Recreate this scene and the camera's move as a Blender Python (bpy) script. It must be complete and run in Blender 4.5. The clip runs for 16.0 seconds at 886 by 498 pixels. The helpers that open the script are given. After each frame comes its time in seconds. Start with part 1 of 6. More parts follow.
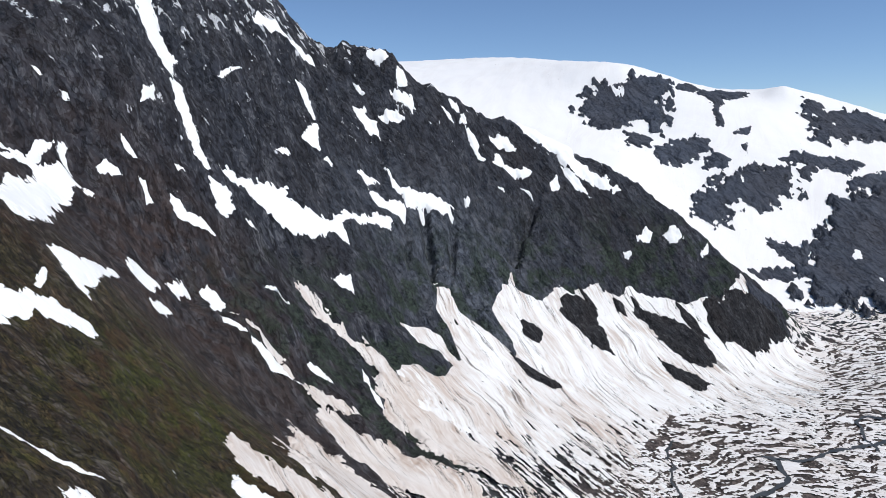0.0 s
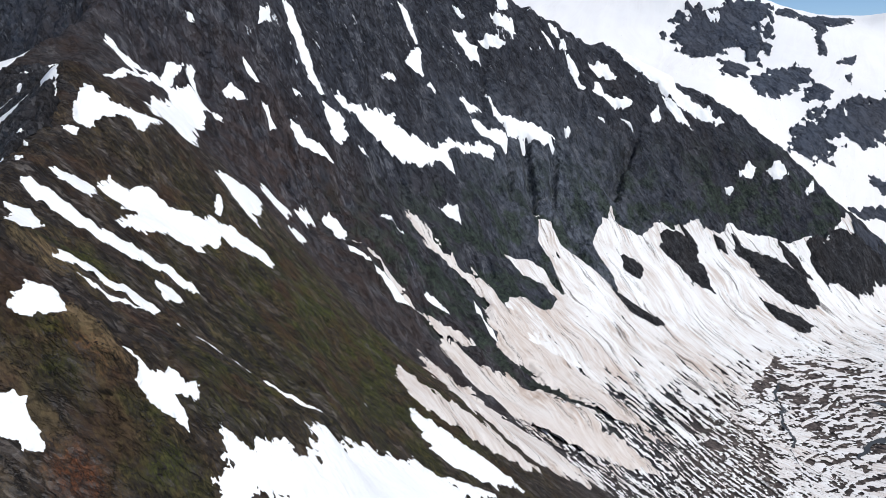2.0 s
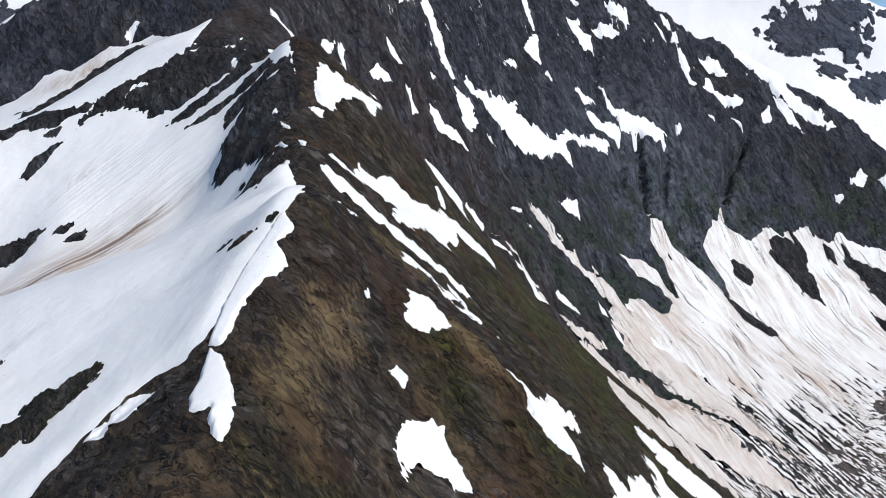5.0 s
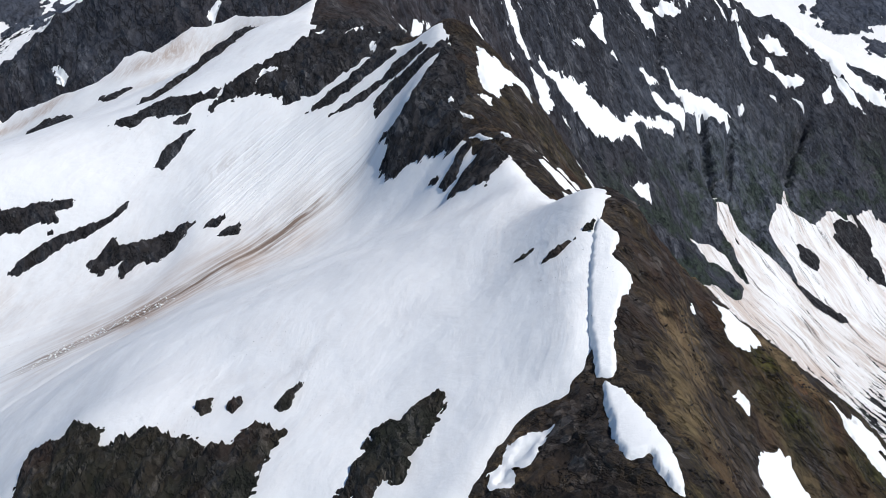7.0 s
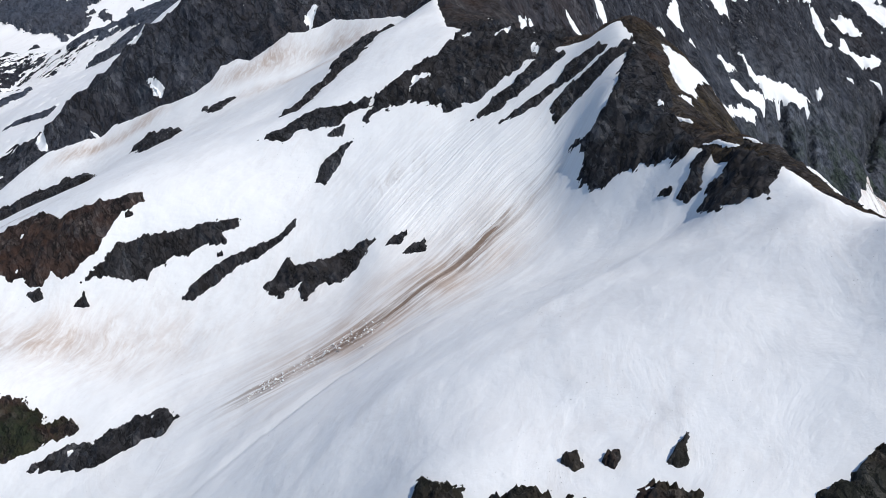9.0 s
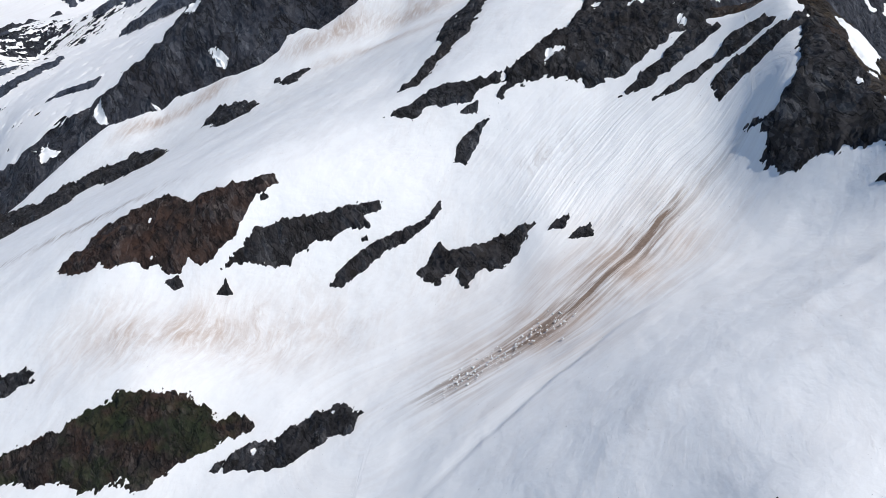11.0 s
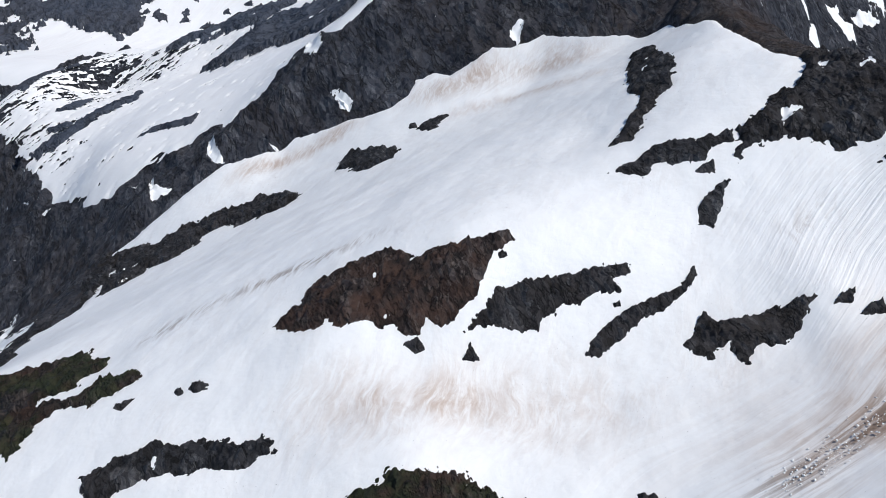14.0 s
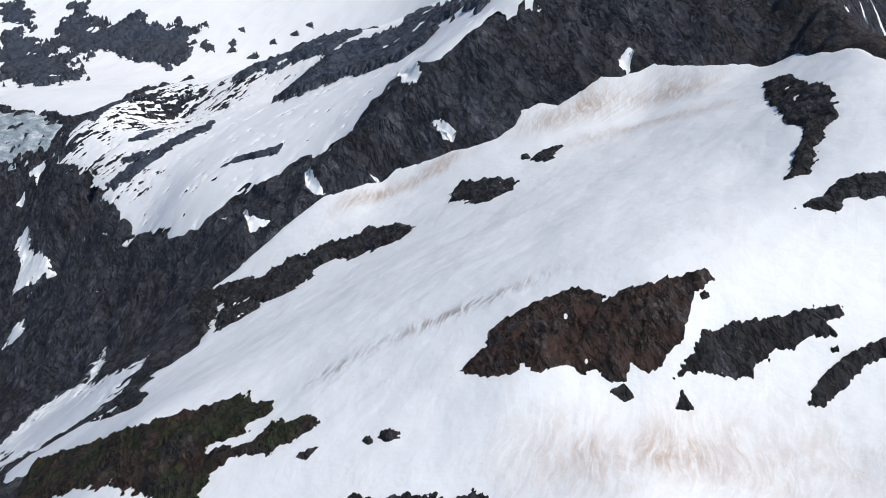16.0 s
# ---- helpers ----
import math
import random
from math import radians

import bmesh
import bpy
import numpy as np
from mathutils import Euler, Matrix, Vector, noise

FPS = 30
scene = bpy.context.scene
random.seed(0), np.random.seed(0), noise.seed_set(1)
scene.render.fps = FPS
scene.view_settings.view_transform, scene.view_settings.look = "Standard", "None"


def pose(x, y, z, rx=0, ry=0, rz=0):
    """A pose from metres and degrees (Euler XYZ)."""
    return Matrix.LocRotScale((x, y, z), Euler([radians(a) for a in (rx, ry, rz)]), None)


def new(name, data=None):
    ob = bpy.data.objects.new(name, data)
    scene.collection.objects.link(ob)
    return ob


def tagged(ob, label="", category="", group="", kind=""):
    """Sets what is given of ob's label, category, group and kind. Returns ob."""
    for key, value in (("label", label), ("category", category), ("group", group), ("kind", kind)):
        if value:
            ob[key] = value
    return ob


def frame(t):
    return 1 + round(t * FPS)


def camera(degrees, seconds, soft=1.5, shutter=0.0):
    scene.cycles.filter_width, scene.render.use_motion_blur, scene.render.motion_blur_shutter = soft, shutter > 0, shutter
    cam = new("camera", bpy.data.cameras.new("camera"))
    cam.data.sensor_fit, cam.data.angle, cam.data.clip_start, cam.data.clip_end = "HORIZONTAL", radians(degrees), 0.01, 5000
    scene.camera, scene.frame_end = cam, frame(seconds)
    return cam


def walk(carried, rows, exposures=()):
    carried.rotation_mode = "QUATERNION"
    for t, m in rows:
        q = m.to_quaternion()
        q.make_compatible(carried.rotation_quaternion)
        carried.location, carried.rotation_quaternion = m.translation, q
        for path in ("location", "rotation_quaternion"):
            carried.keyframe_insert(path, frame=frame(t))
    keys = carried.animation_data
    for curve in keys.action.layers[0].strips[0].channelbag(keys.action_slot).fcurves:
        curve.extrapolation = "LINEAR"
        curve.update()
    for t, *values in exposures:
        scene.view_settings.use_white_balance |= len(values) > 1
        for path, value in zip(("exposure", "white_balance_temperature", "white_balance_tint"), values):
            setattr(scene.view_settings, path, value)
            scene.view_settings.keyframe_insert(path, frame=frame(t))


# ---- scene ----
cam = camera(60.7, 16.0, soft=0.7)
METRES, EYE, TILT, LEAN, TURN = 560.0, 300.0, -8.0, 0.0, 0.0
ROWS = [
    (0.0, 0.0, 0.0, 0.0, 0.0, 0.0, -0.0),
    (0.5, -0.0306, 0.0067, 0.0024, 0.82, -1.19, -0.15),
    (1.0, -0.0612, 0.0116, 0.0033, 1.86, -2.62, -0.48),
    (1.5, -0.0915, 0.0182, 0.0044, 3.03, -4.21, -0.94),
    (2.0, -0.1214, 0.022, 0.0052, 4.06, -5.51, -1.32),
    (2.5, -0.1502, 0.028, 0.006, 4.77, -6.44, -1.66),
    (3.0, -0.1804, 0.0327, 0.0069, 5.27, -6.98, -2.08),
    (3.5, -0.2107, 0.0359, 0.0077, 5.66, -6.97, -2.61),
    (4.0, -0.2412, 0.0421, 0.008, 6.09, -6.67, -3.26),
    (6.5, -0.3958, 0.0604, 0.0075, 7.41, -7.78, -5.13),
    (7.0, -0.4272, 0.0649, 0.0075, 7.61, -8.5, -4.42),
    (7.5, -0.4589, 0.0661, 0.0081, 7.67, -8.89, -3.47),
    (8.0, -0.4903, 0.0698, 0.0087, 7.92, -9.11, -2.65),
    (8.5, -0.5219, 0.0726, 0.0098, 8.46, -9.1, -2.31),
    (9.0, -0.5534, 0.0751, 0.0108, 9.2, -9.1, -2.38),
    (11.5, -0.7094, 0.083, 0.0158, 8.29, -11.94, -2.33),
    (12.0, -0.7406, 0.0864, 0.0147, 8.23, -11.84, -2.71),
    (12.5, -0.7722, 0.0892, 0.0144, 8.25, -11.31, -3.2),
    (13.0, -0.8031, 0.0912, 0.0124, 8.33, -10.18, -3.76),
    (13.5, -0.8352, 0.094, 0.0125, 8.33, -9.35, -4.09),
    (14.0, -0.8665, 0.0958, 0.0114, 8.56, -8.4, -4.31),
    (14.5, -0.8974, 0.0964, 0.0104, 8.91, -7.6, -4.49),
    (15.0, -0.9292, 0.1, 0.0088, 9.32, -6.89, -4.57),
    (15.5, -0.9608, 0.1021, 0.0089, 9.67, -6.68, -4.44),
    (16.0, -0.9923, 0.1039, 0.0072, 9.88, -6.47, -4.25),
]
walk(cam, [(t, pose(0, 0, EYE, TILT, LEAN, TURN) @ pose(METRES * x, METRES * y, METRES * z, 90 + pitch, roll, yaw)) for t, x, y, z, yaw, pitch, roll in ROWS])

# helicopter flight along a snowy spur; x to the right of the first view, y ahead, z up, valley floor near -90
scene_world = bpy.data.worlds.new("sky")
scene.world = scene_world
scene_world.use_nodes = True
wn = scene_world.node_tree.nodes
wl = scene_world.node_tree.links
SUN_ELEV, SUN_AZ = 54.0, 114.0  # azimuth clockwise from +y
sky = wn.new("ShaderNodeTexSky")
sky.sky_type = "NISHITA"
sky.sun_disc = False
sky.sun_elevation = radians(SUN_ELEV)
sky.sun_rotation = radians(SUN_AZ)
sky.altitude = 2200
sky.air_density = 0.85
sky.dust_density = 0.0
sky.ozone_density = 5.0
wl.new(sky.outputs[0], wn["Background"].inputs[0])
wn["Background"].inputs[1].default_value = 0.114
sun = new("sun", bpy.data.lights.new("sun", "SUN"))
sun.data.energy = 3.6
sun.data.angle = radians(0.55)
sun.data.color = (1.0, 0.965, 0.92)
sun_dir = Vector((math.sin(radians(SUN_AZ)) * math.cos(radians(SUN_ELEV)), math.cos(radians(SUN_AZ)) * math.cos(radians(SUN_ELEV)), math.sin(radians(SUN_ELEV))))
sun.matrix_world = Matrix.Translation((0, 0, 900)) @ sun_dir.to_track_quat("Z", "Y").to_matrix().to_4x4()
scene.view_settings.exposure = 0.0

# ---- materials ----
def nodes_of(name):
    m = bpy.data.materials.new(name)
    m.use_nodes = True
    nt = m.node_tree
    return m, nt, nt.nodes["Principled BSDF"]


def noise_tex(nt, pos, scale, detail=4.0, rough=0.55, stretch=None, turn=(0, 0, 0), distort=0.0, kind="FBM"):
    vec = pos
    if stretch:
        mp = nt.nodes.new("ShaderNodeMapping")
        mp.vector_type = "TEXTURE"
        mp.inputs["Rotation"].default_value = [-radians(a) for a in turn]
        mp.inputs["Scale"].default_value = [1 / s for s in stretch]
        nt.links.new(pos, mp.inputs[0])
        vec = mp.outputs[0]
    n = nt.nodes.new("ShaderNodeTexNoise")
    n.inputs["Scale"].default_value, n.inputs["Detail"].default_value, n.inputs["Roughness"].default_value = scale, detail, rough
    n.inputs["Distortion"].default_value = distort
    n.noise_type = kind
    nt.links.new(vec, n.inputs["Vector"])
    return n.outputs[0]


def ramp(nt, val, *stops):
    r = nt.nodes.new("ShaderNodeValToRGB")
    e = r.color_ramp.elements
    while len(e) < len(stops):
        e.new(0.5)
    for el, (p, c) in zip(e, stops):
        el.position, el.color = p, (*c, 1) if isinstance(c, tuple) else (c, c, c, 1)
    nt.links.new(val, r.inputs[0])
    return r.outputs[0]


def mix(nt, fac, a, b, kind="MIX"):
    m = nt.nodes.new("ShaderNodeMix")
    m.data_type, m.blend_type = "RGBA", kind
    for sock, v in ((m.inputs[0], fac), (m.inputs[6], a), (m.inputs[7], b)):
        if isinstance(v, bpy.types.NodeSocket):
            nt.links.new(v, sock)
        elif isinstance(v, tuple):
            sock.default_value = (*v, 1)
        else:
            sock.default_value = v
    return m.outputs[2]


def calc(nt, op, a, b=0.0, c=0.0, clamp=False):
    m = nt.nodes.new("ShaderNodeMath")
    m.operation, m.use_clamp = op, clamp
    for sock, v in zip(m.inputs, (a, b, c)):
        if isinstance(v, bpy.types.NodeSocket):
            nt.links.new(v, sock)
        else:
            sock.default_value = v
    return m.outputs[0]


def attr(nt, name):
    a = nt.nodes.new("ShaderNodeAttribute")
    a.attribute_name = name
    return a.outputs["Fac"]


def bump(nt, bsdf, height, strength, distance):
    b = nt.nodes.new("ShaderNodeBump")
    b.inputs["Strength"].default_value, b.inputs["Distance"].default_value = strength, distance
    nt.links.new(height, b.inputs["Height"])
    nt.links.new(b.outputs[0], bsdf.inputs["Normal"])


def facets(nt, pos, cell, stretch, turn):
    """Broken faces of rock: each cell is a plane with its own tilt. Gives height in metres and a tone per face."""
    mp = nt.nodes.new("ShaderNodeMapping")
    mp.vector_type = "TEXTURE"
    mp.inputs["Rotation"].default_value = [-radians(a) for a in turn]
    mp.inputs["Scale"].default_value = [1 / s for s in stretch]
    nt.links.new(pos, mp.inputs[0])
    vor = nt.nodes.new("ShaderNodeTexVoronoi")
    vor.inputs["Scale"].default_value = 1 / cell
    nt.links.new(mp.outputs[0], vor.inputs["Vector"])
    off, way, dot = (nt.nodes.new("ShaderNodeVectorMath") for _ in range(3))
    off.operation, way.operation, dot.operation = "SUBTRACT", "SUBTRACT", "DOT_PRODUCT"
    nt.links.new(mp.outputs[0], off.inputs[0])
    nt.links.new(vor.outputs["Position"], off.inputs[1])
    nt.links.new(vor.outputs["Color"], way.inputs[0])
    way.inputs[1].default_value = (0.5, 0.5, 0.5)
    nt.links.new(off.outputs[0], dot.inputs[0])
    nt.links.new(way.outputs[0], dot.inputs[1])
    return dot.outputs["Value"], calc(nt, "MULTIPLY", vor.outputs["Color"], 1.0)


def warped(nt, pos, scale, amount):
    """The place, shaken by noise so that joints run unevenly."""
    n = nt.nodes.new("ShaderNodeTexNoise")
    n.inputs["Scale"].default_value, n.inputs["Detail"].default_value = scale, 3.0
    nt.links.new(pos, n.inputs["Vector"])
    half, times, add = (nt.nodes.new("ShaderNodeVectorMath") for _ in range(3))
    half.operation, times.operation, add.operation = "SUBTRACT", "SCALE", "ADD"
    nt.links.new(n.outputs["Color"], half.inputs[0])
    half.inputs[1].default_value = (0.5, 0.5, 0.5)
    nt.links.new(half.outputs[0], times.inputs[0])
    times.inputs["Scale"].default_value = amount
    nt.links.new(pos, add.inputs[0])
    nt.links.new(times.outputs[0], add.inputs[1])
    return add.outputs[0]


def weighed(nt, *pairs):
    """Sum of values times weights."""
    total = calc(nt, "MULTIPLY", pairs[0][0], pairs[0][1])
    for v, w in pairs[1:]:
        total = calc(nt, "MULTIPLY_ADD", v, w, total)
    return total


def drawn_out(nt, pos, way, amount):
    """The place, squeezed along a direction so that what is laid over it runs that way."""
    d = Vector(way).normalized()
    dot, times, add = (nt.nodes.new("ShaderNodeVectorMath") for _ in range(3))
    dot.operation, times.operation, add.operation = "DOT_PRODUCT", "SCALE", "ADD"
    nt.links.new(pos, dot.inputs[0])
    dot.inputs[1].default_value = d
    times.inputs[0].default_value = d
    nt.links.new(calc(nt, "MULTIPLY", dot.outputs["Value"], amount - 1.0), times.inputs["Scale"])
    nt.links.new(pos, add.inputs[0])
    nt.links.new(times.outputs[0], add.inputs[1])
    return add.outputs[0]


def stone(nt, pos, dark, mid, light, size=1.0, way=(0.55, -0.45, -0.70), long=0.45, rough=1.0):
    """Colour and height (metres) of layered, broken slate that dips one way; size: scale of its grain."""
    bent = warped(nt, drawn_out(nt, pos, way, long), 0.10 / size, 3.5 * size)
    big = noise_tex(nt, pos, 0.018 / size, 3)
    middle = noise_tex(nt, bent, 0.10 / size, 7, 0.64)
    ribs = calc(nt, "MULTIPLY", noise_tex(nt, bent, 0.16 / size, 5, 0.55, kind="RIDGED_MULTIFRACTAL"), 0.5)
    cross = noise_tex(nt, pos, 0.33 / size, 5, 0.66, (0.35, 1.0, 0.8), (35, 10, 40), 0.1)
    fine = noise_tex(nt, pos, 1.9 / size, 5, 0.75)
    face_h, face_t = facets(nt, bent, 1.5 * size, (1.0, 1.0, 1.0), (18, 30, 28))
    block_h, block_t = facets(nt, bent, 5.5 * size, (0.8, 1.0, 0.7), (35, 10, 40))
    # tone contrast also paints lit and shaded faces that the bump leaves flat
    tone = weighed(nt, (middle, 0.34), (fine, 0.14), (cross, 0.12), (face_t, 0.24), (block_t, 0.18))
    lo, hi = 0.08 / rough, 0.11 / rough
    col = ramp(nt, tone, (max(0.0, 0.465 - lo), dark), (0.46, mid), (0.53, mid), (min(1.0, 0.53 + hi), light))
    col = mix(nt, ramp(nt, big, (0.4, 0.0), (0.65, 0.45)), col, mix(nt, 0.5, col, (0.060, 0.045, 0.037)))
    # open joints between the ribs, with the shadow in them painted near-black
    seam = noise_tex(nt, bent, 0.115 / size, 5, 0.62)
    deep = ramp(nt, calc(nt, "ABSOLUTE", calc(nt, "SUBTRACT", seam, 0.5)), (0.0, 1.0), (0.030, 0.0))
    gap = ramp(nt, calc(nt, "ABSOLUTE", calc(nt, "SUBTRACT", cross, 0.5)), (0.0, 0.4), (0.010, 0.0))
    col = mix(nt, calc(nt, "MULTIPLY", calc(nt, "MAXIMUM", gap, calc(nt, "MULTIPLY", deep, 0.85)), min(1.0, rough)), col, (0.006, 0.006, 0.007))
    height = weighed(nt, (middle, 6.5 * size), (ribs, 2.4 * size), (fine, 0.8 * size), (cross, 1.8 * size), (face_h, 3.2), (block_h, 3.4), (deep, -1.6 * size))
    return col, calc(nt, "MULTIPLY", height, rough)


def place_of(nt):
    return nt.nodes.new("ShaderNodeNewGeometry").outputs["Position"]


def shade_of(nt, pos):
    return ramp(nt, noise_tex(nt, pos, 0.45, 5, 0.7), (0.38, 0.0), (0.62, 1.0))


def ground_material():
    m, nt, bsdf = nodes_of("slate_and_tundra")
    pos = place_of(nt)
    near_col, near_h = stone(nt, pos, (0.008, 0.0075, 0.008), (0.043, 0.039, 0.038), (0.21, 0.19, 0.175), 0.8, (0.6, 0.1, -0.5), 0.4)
    # far slate carries the blue of distance haze in its colours
    far_haze_col, far_h = stone(nt, pos, (0.007, 0.009, 0.0145), (0.039, 0.044, 0.058), (0.17, 0.178, 0.198), 1.9, rough=0.75)
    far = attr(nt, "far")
    col = mix(nt, far, near_col, far_haze_col)
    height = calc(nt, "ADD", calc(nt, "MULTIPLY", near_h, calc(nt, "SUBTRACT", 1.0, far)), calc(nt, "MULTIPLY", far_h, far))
    # rust-brown slopes
    col = mix(nt, calc(nt, "MULTIPLY", attr(nt, "brown"), ramp(nt, noise_tex(nt, pos, 0.05, 5), (0.35, 0.15), (0.6, 0.85))), col, mix(nt, 0.6, col, (0.085, 0.048, 0.032)))
    # low plants: moss green, dry brown and straw
    combed = drawn_out(nt, pos, (0.65, -0.35, -0.65), 0.35)
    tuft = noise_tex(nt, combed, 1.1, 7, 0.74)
    patchy = noise_tex(nt, combed, 0.09, 6, 0.66)
    straw = calc(nt, "MAXIMUM", ramp(nt, calc(nt, "MULTIPLY_ADD", attr(nt, "straw"), 0.17, calc(nt, "MULTIPLY_ADD", tuft, 0.4, calc(nt, "MULTIPLY", patchy, 0.6))), (0.55, 0.0), (0.66, 1.0)), ramp(nt, noise_tex(nt, combed, 0.06, 6, 0.62), (0.58, 0.0), (0.66, 0.6)))
    # near-black ends put the shade between tufts into the plant colours
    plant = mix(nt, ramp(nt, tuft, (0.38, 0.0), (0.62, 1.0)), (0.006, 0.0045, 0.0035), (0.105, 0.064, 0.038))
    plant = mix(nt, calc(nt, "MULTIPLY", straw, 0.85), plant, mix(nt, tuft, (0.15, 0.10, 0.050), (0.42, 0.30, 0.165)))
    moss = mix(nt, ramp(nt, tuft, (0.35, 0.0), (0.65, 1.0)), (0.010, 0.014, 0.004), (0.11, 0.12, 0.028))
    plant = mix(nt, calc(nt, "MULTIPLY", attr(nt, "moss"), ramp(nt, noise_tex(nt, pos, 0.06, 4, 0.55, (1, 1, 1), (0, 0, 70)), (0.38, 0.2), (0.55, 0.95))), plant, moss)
    cover = calc(nt, "MULTIPLY", attr(nt, "plants"), ramp(nt, calc(nt, "ADD", calc(nt, "MULTIPLY", patchy, 0.75), calc(nt, "MULTIPLY", tuft, 0.25)), (0.45, 0.0), (0.53, 1.0)))
    zone = calc(nt, "MULTIPLY", calc(nt, "MAXIMUM", attr(nt, "straw"), attr(nt, "moss")), ramp(nt, calc(nt, "ADD", calc(nt, "MULTIPLY", patchy, 0.4), calc(nt, "MULTIPLY", tuft, 0.6)), (0.39, 0.0), (0.49, 1.0)))
    cover = calc(nt, "MAXIMUM", cover, zone)
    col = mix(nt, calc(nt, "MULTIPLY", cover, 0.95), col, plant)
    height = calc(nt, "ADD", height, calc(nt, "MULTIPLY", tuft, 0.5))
    # paler blue-grey in the middle of the wall
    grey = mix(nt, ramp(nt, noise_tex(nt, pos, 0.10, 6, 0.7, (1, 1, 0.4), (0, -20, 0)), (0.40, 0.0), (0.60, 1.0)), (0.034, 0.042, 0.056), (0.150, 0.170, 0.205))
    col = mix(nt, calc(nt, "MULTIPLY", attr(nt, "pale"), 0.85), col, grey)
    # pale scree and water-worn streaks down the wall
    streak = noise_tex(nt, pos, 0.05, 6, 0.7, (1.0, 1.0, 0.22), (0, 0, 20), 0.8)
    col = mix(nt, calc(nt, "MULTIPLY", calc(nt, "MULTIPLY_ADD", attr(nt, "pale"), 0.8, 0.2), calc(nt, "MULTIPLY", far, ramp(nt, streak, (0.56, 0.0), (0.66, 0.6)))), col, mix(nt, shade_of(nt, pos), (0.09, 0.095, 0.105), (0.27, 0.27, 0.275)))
    # red-brown soil
    col = mix(nt, calc(nt, "MULTIPLY", calc(nt, "SUBTRACT", 1.0, far), ramp(nt, noise_tex(nt, pos, 0.035, 5, 0.6, (1, 1, 1), (0, 0, 50)), (0.53, 0.0), (0.63, 0.6))), col, mix(nt, tuft, (0.020, 0.010, 0.006), (0.125, 0.066, 0.038)))
    col = mix(nt, calc(nt, "MULTIPLY", attr(nt, "rust"), ramp(nt, tuft, (0.4, 0.1), (0.6, 0.9))), col, mix(nt, shade_of(nt, pos), (0.045, 0.017, 0.009), (0.36, 0.13, 0.055)))
    # dark alpine scrub low on the wall
    shrub = noise_tex(nt, pos, 0.22, 6, 0.75)
    col = mix(nt, calc(nt, "MULTIPLY", attr(nt, "scrub"), ramp(nt, noise_tex(nt, pos, 0.03, 5), (0.47, 0.0), (0.58, 0.8))), col, mix(nt, ramp(nt, shrub, (0.38, 0.0), (0.62, 1.0)), (0.007, 0.014, 0.011), (0.060, 0.085, 0.058)))
    # gravel of the valley floor
    grit = noise_tex(nt, pos, 0.12, 6, 0.7)
    col = mix(nt, attr(nt, "gravel"), col, ramp(nt, grit, (0.35, (0.055, 0.048, 0.046)), (0.62, (0.19, 0.155, 0.14))))
    # specks of snow left in cracks and ledges
    grain = noise_tex(nt, pos, 0.075, 5, 0.62, (1.0, 0.8, 0.55), (0, 25, 20), 0.4)
    edge = calc(nt, "SUBTRACT", 0.755, calc(nt, "MULTIPLY", attr(nt, "speck"), 0.20))
    fleck = calc(nt, "MULTIPLY", calc(nt, "SUBTRACT", grain, edge), 45.0, clamp=True)
    col = mix(nt, fleck, col, (0.80, 0.82, 0.84))
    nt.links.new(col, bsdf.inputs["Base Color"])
    bsdf.inputs["Roughness"].default_value = 0.88
    bsdf.inputs["Specular IOR Level"].default_value = 0.25
    bump(nt, bsdf, height, 1.0, 1.0)
    return m


def rock_material(name, dark, mid, light, size, rust=0.0, green=0.0, rough=1.0):
    m, nt, bsdf = nodes_of(name)
    pos = place_of(nt)
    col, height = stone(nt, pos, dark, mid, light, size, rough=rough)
    if rust:
        col = mix(nt, calc(nt, "MULTIPLY", ramp(nt, noise_tex(nt, pos, 0.09, 5), (0.42, 0.0), (0.6, 1.0)), rust), col, mix(nt, noise_tex(nt, pos, 0.7, 5), (0.030, 0.016, 0.013), (0.14, 0.075, 0.052)))
    if green:
        tuft = noise_tex(nt, pos, 0.7, 6, 0.7)
        col = mix(nt, calc(nt, "MULTIPLY", ramp(nt, noise_tex(nt, pos, 0.05, 5), (0.45, 0.0), (0.55, 1.0)), green), col, mix(nt, tuft, (0.008, 0.018, 0.007), (0.045, 0.068, 0.026)))
    nt.links.new(col, bsdf.inputs["Base Color"])
    bsdf.inputs["Roughness"].default_value = 0.87
    bsdf.inputs["Specular IOR Level"].default_value = 0.25
    bump(nt, bsdf, height, 1.0, 1.0)
    return m


def run_vec(nt, across, along):
    """A place measured across and along the way the slides ran."""
    c = nt.nodes.new("ShaderNodeCombineXYZ")
    nt.links.new(calc(nt, "MULTIPLY", attr(nt, "across"), across), c.inputs[0])
    nt.links.new(calc(nt, "MULTIPLY", attr(nt, "along"), along), c.inputs[1])
    return c.outputs[0]


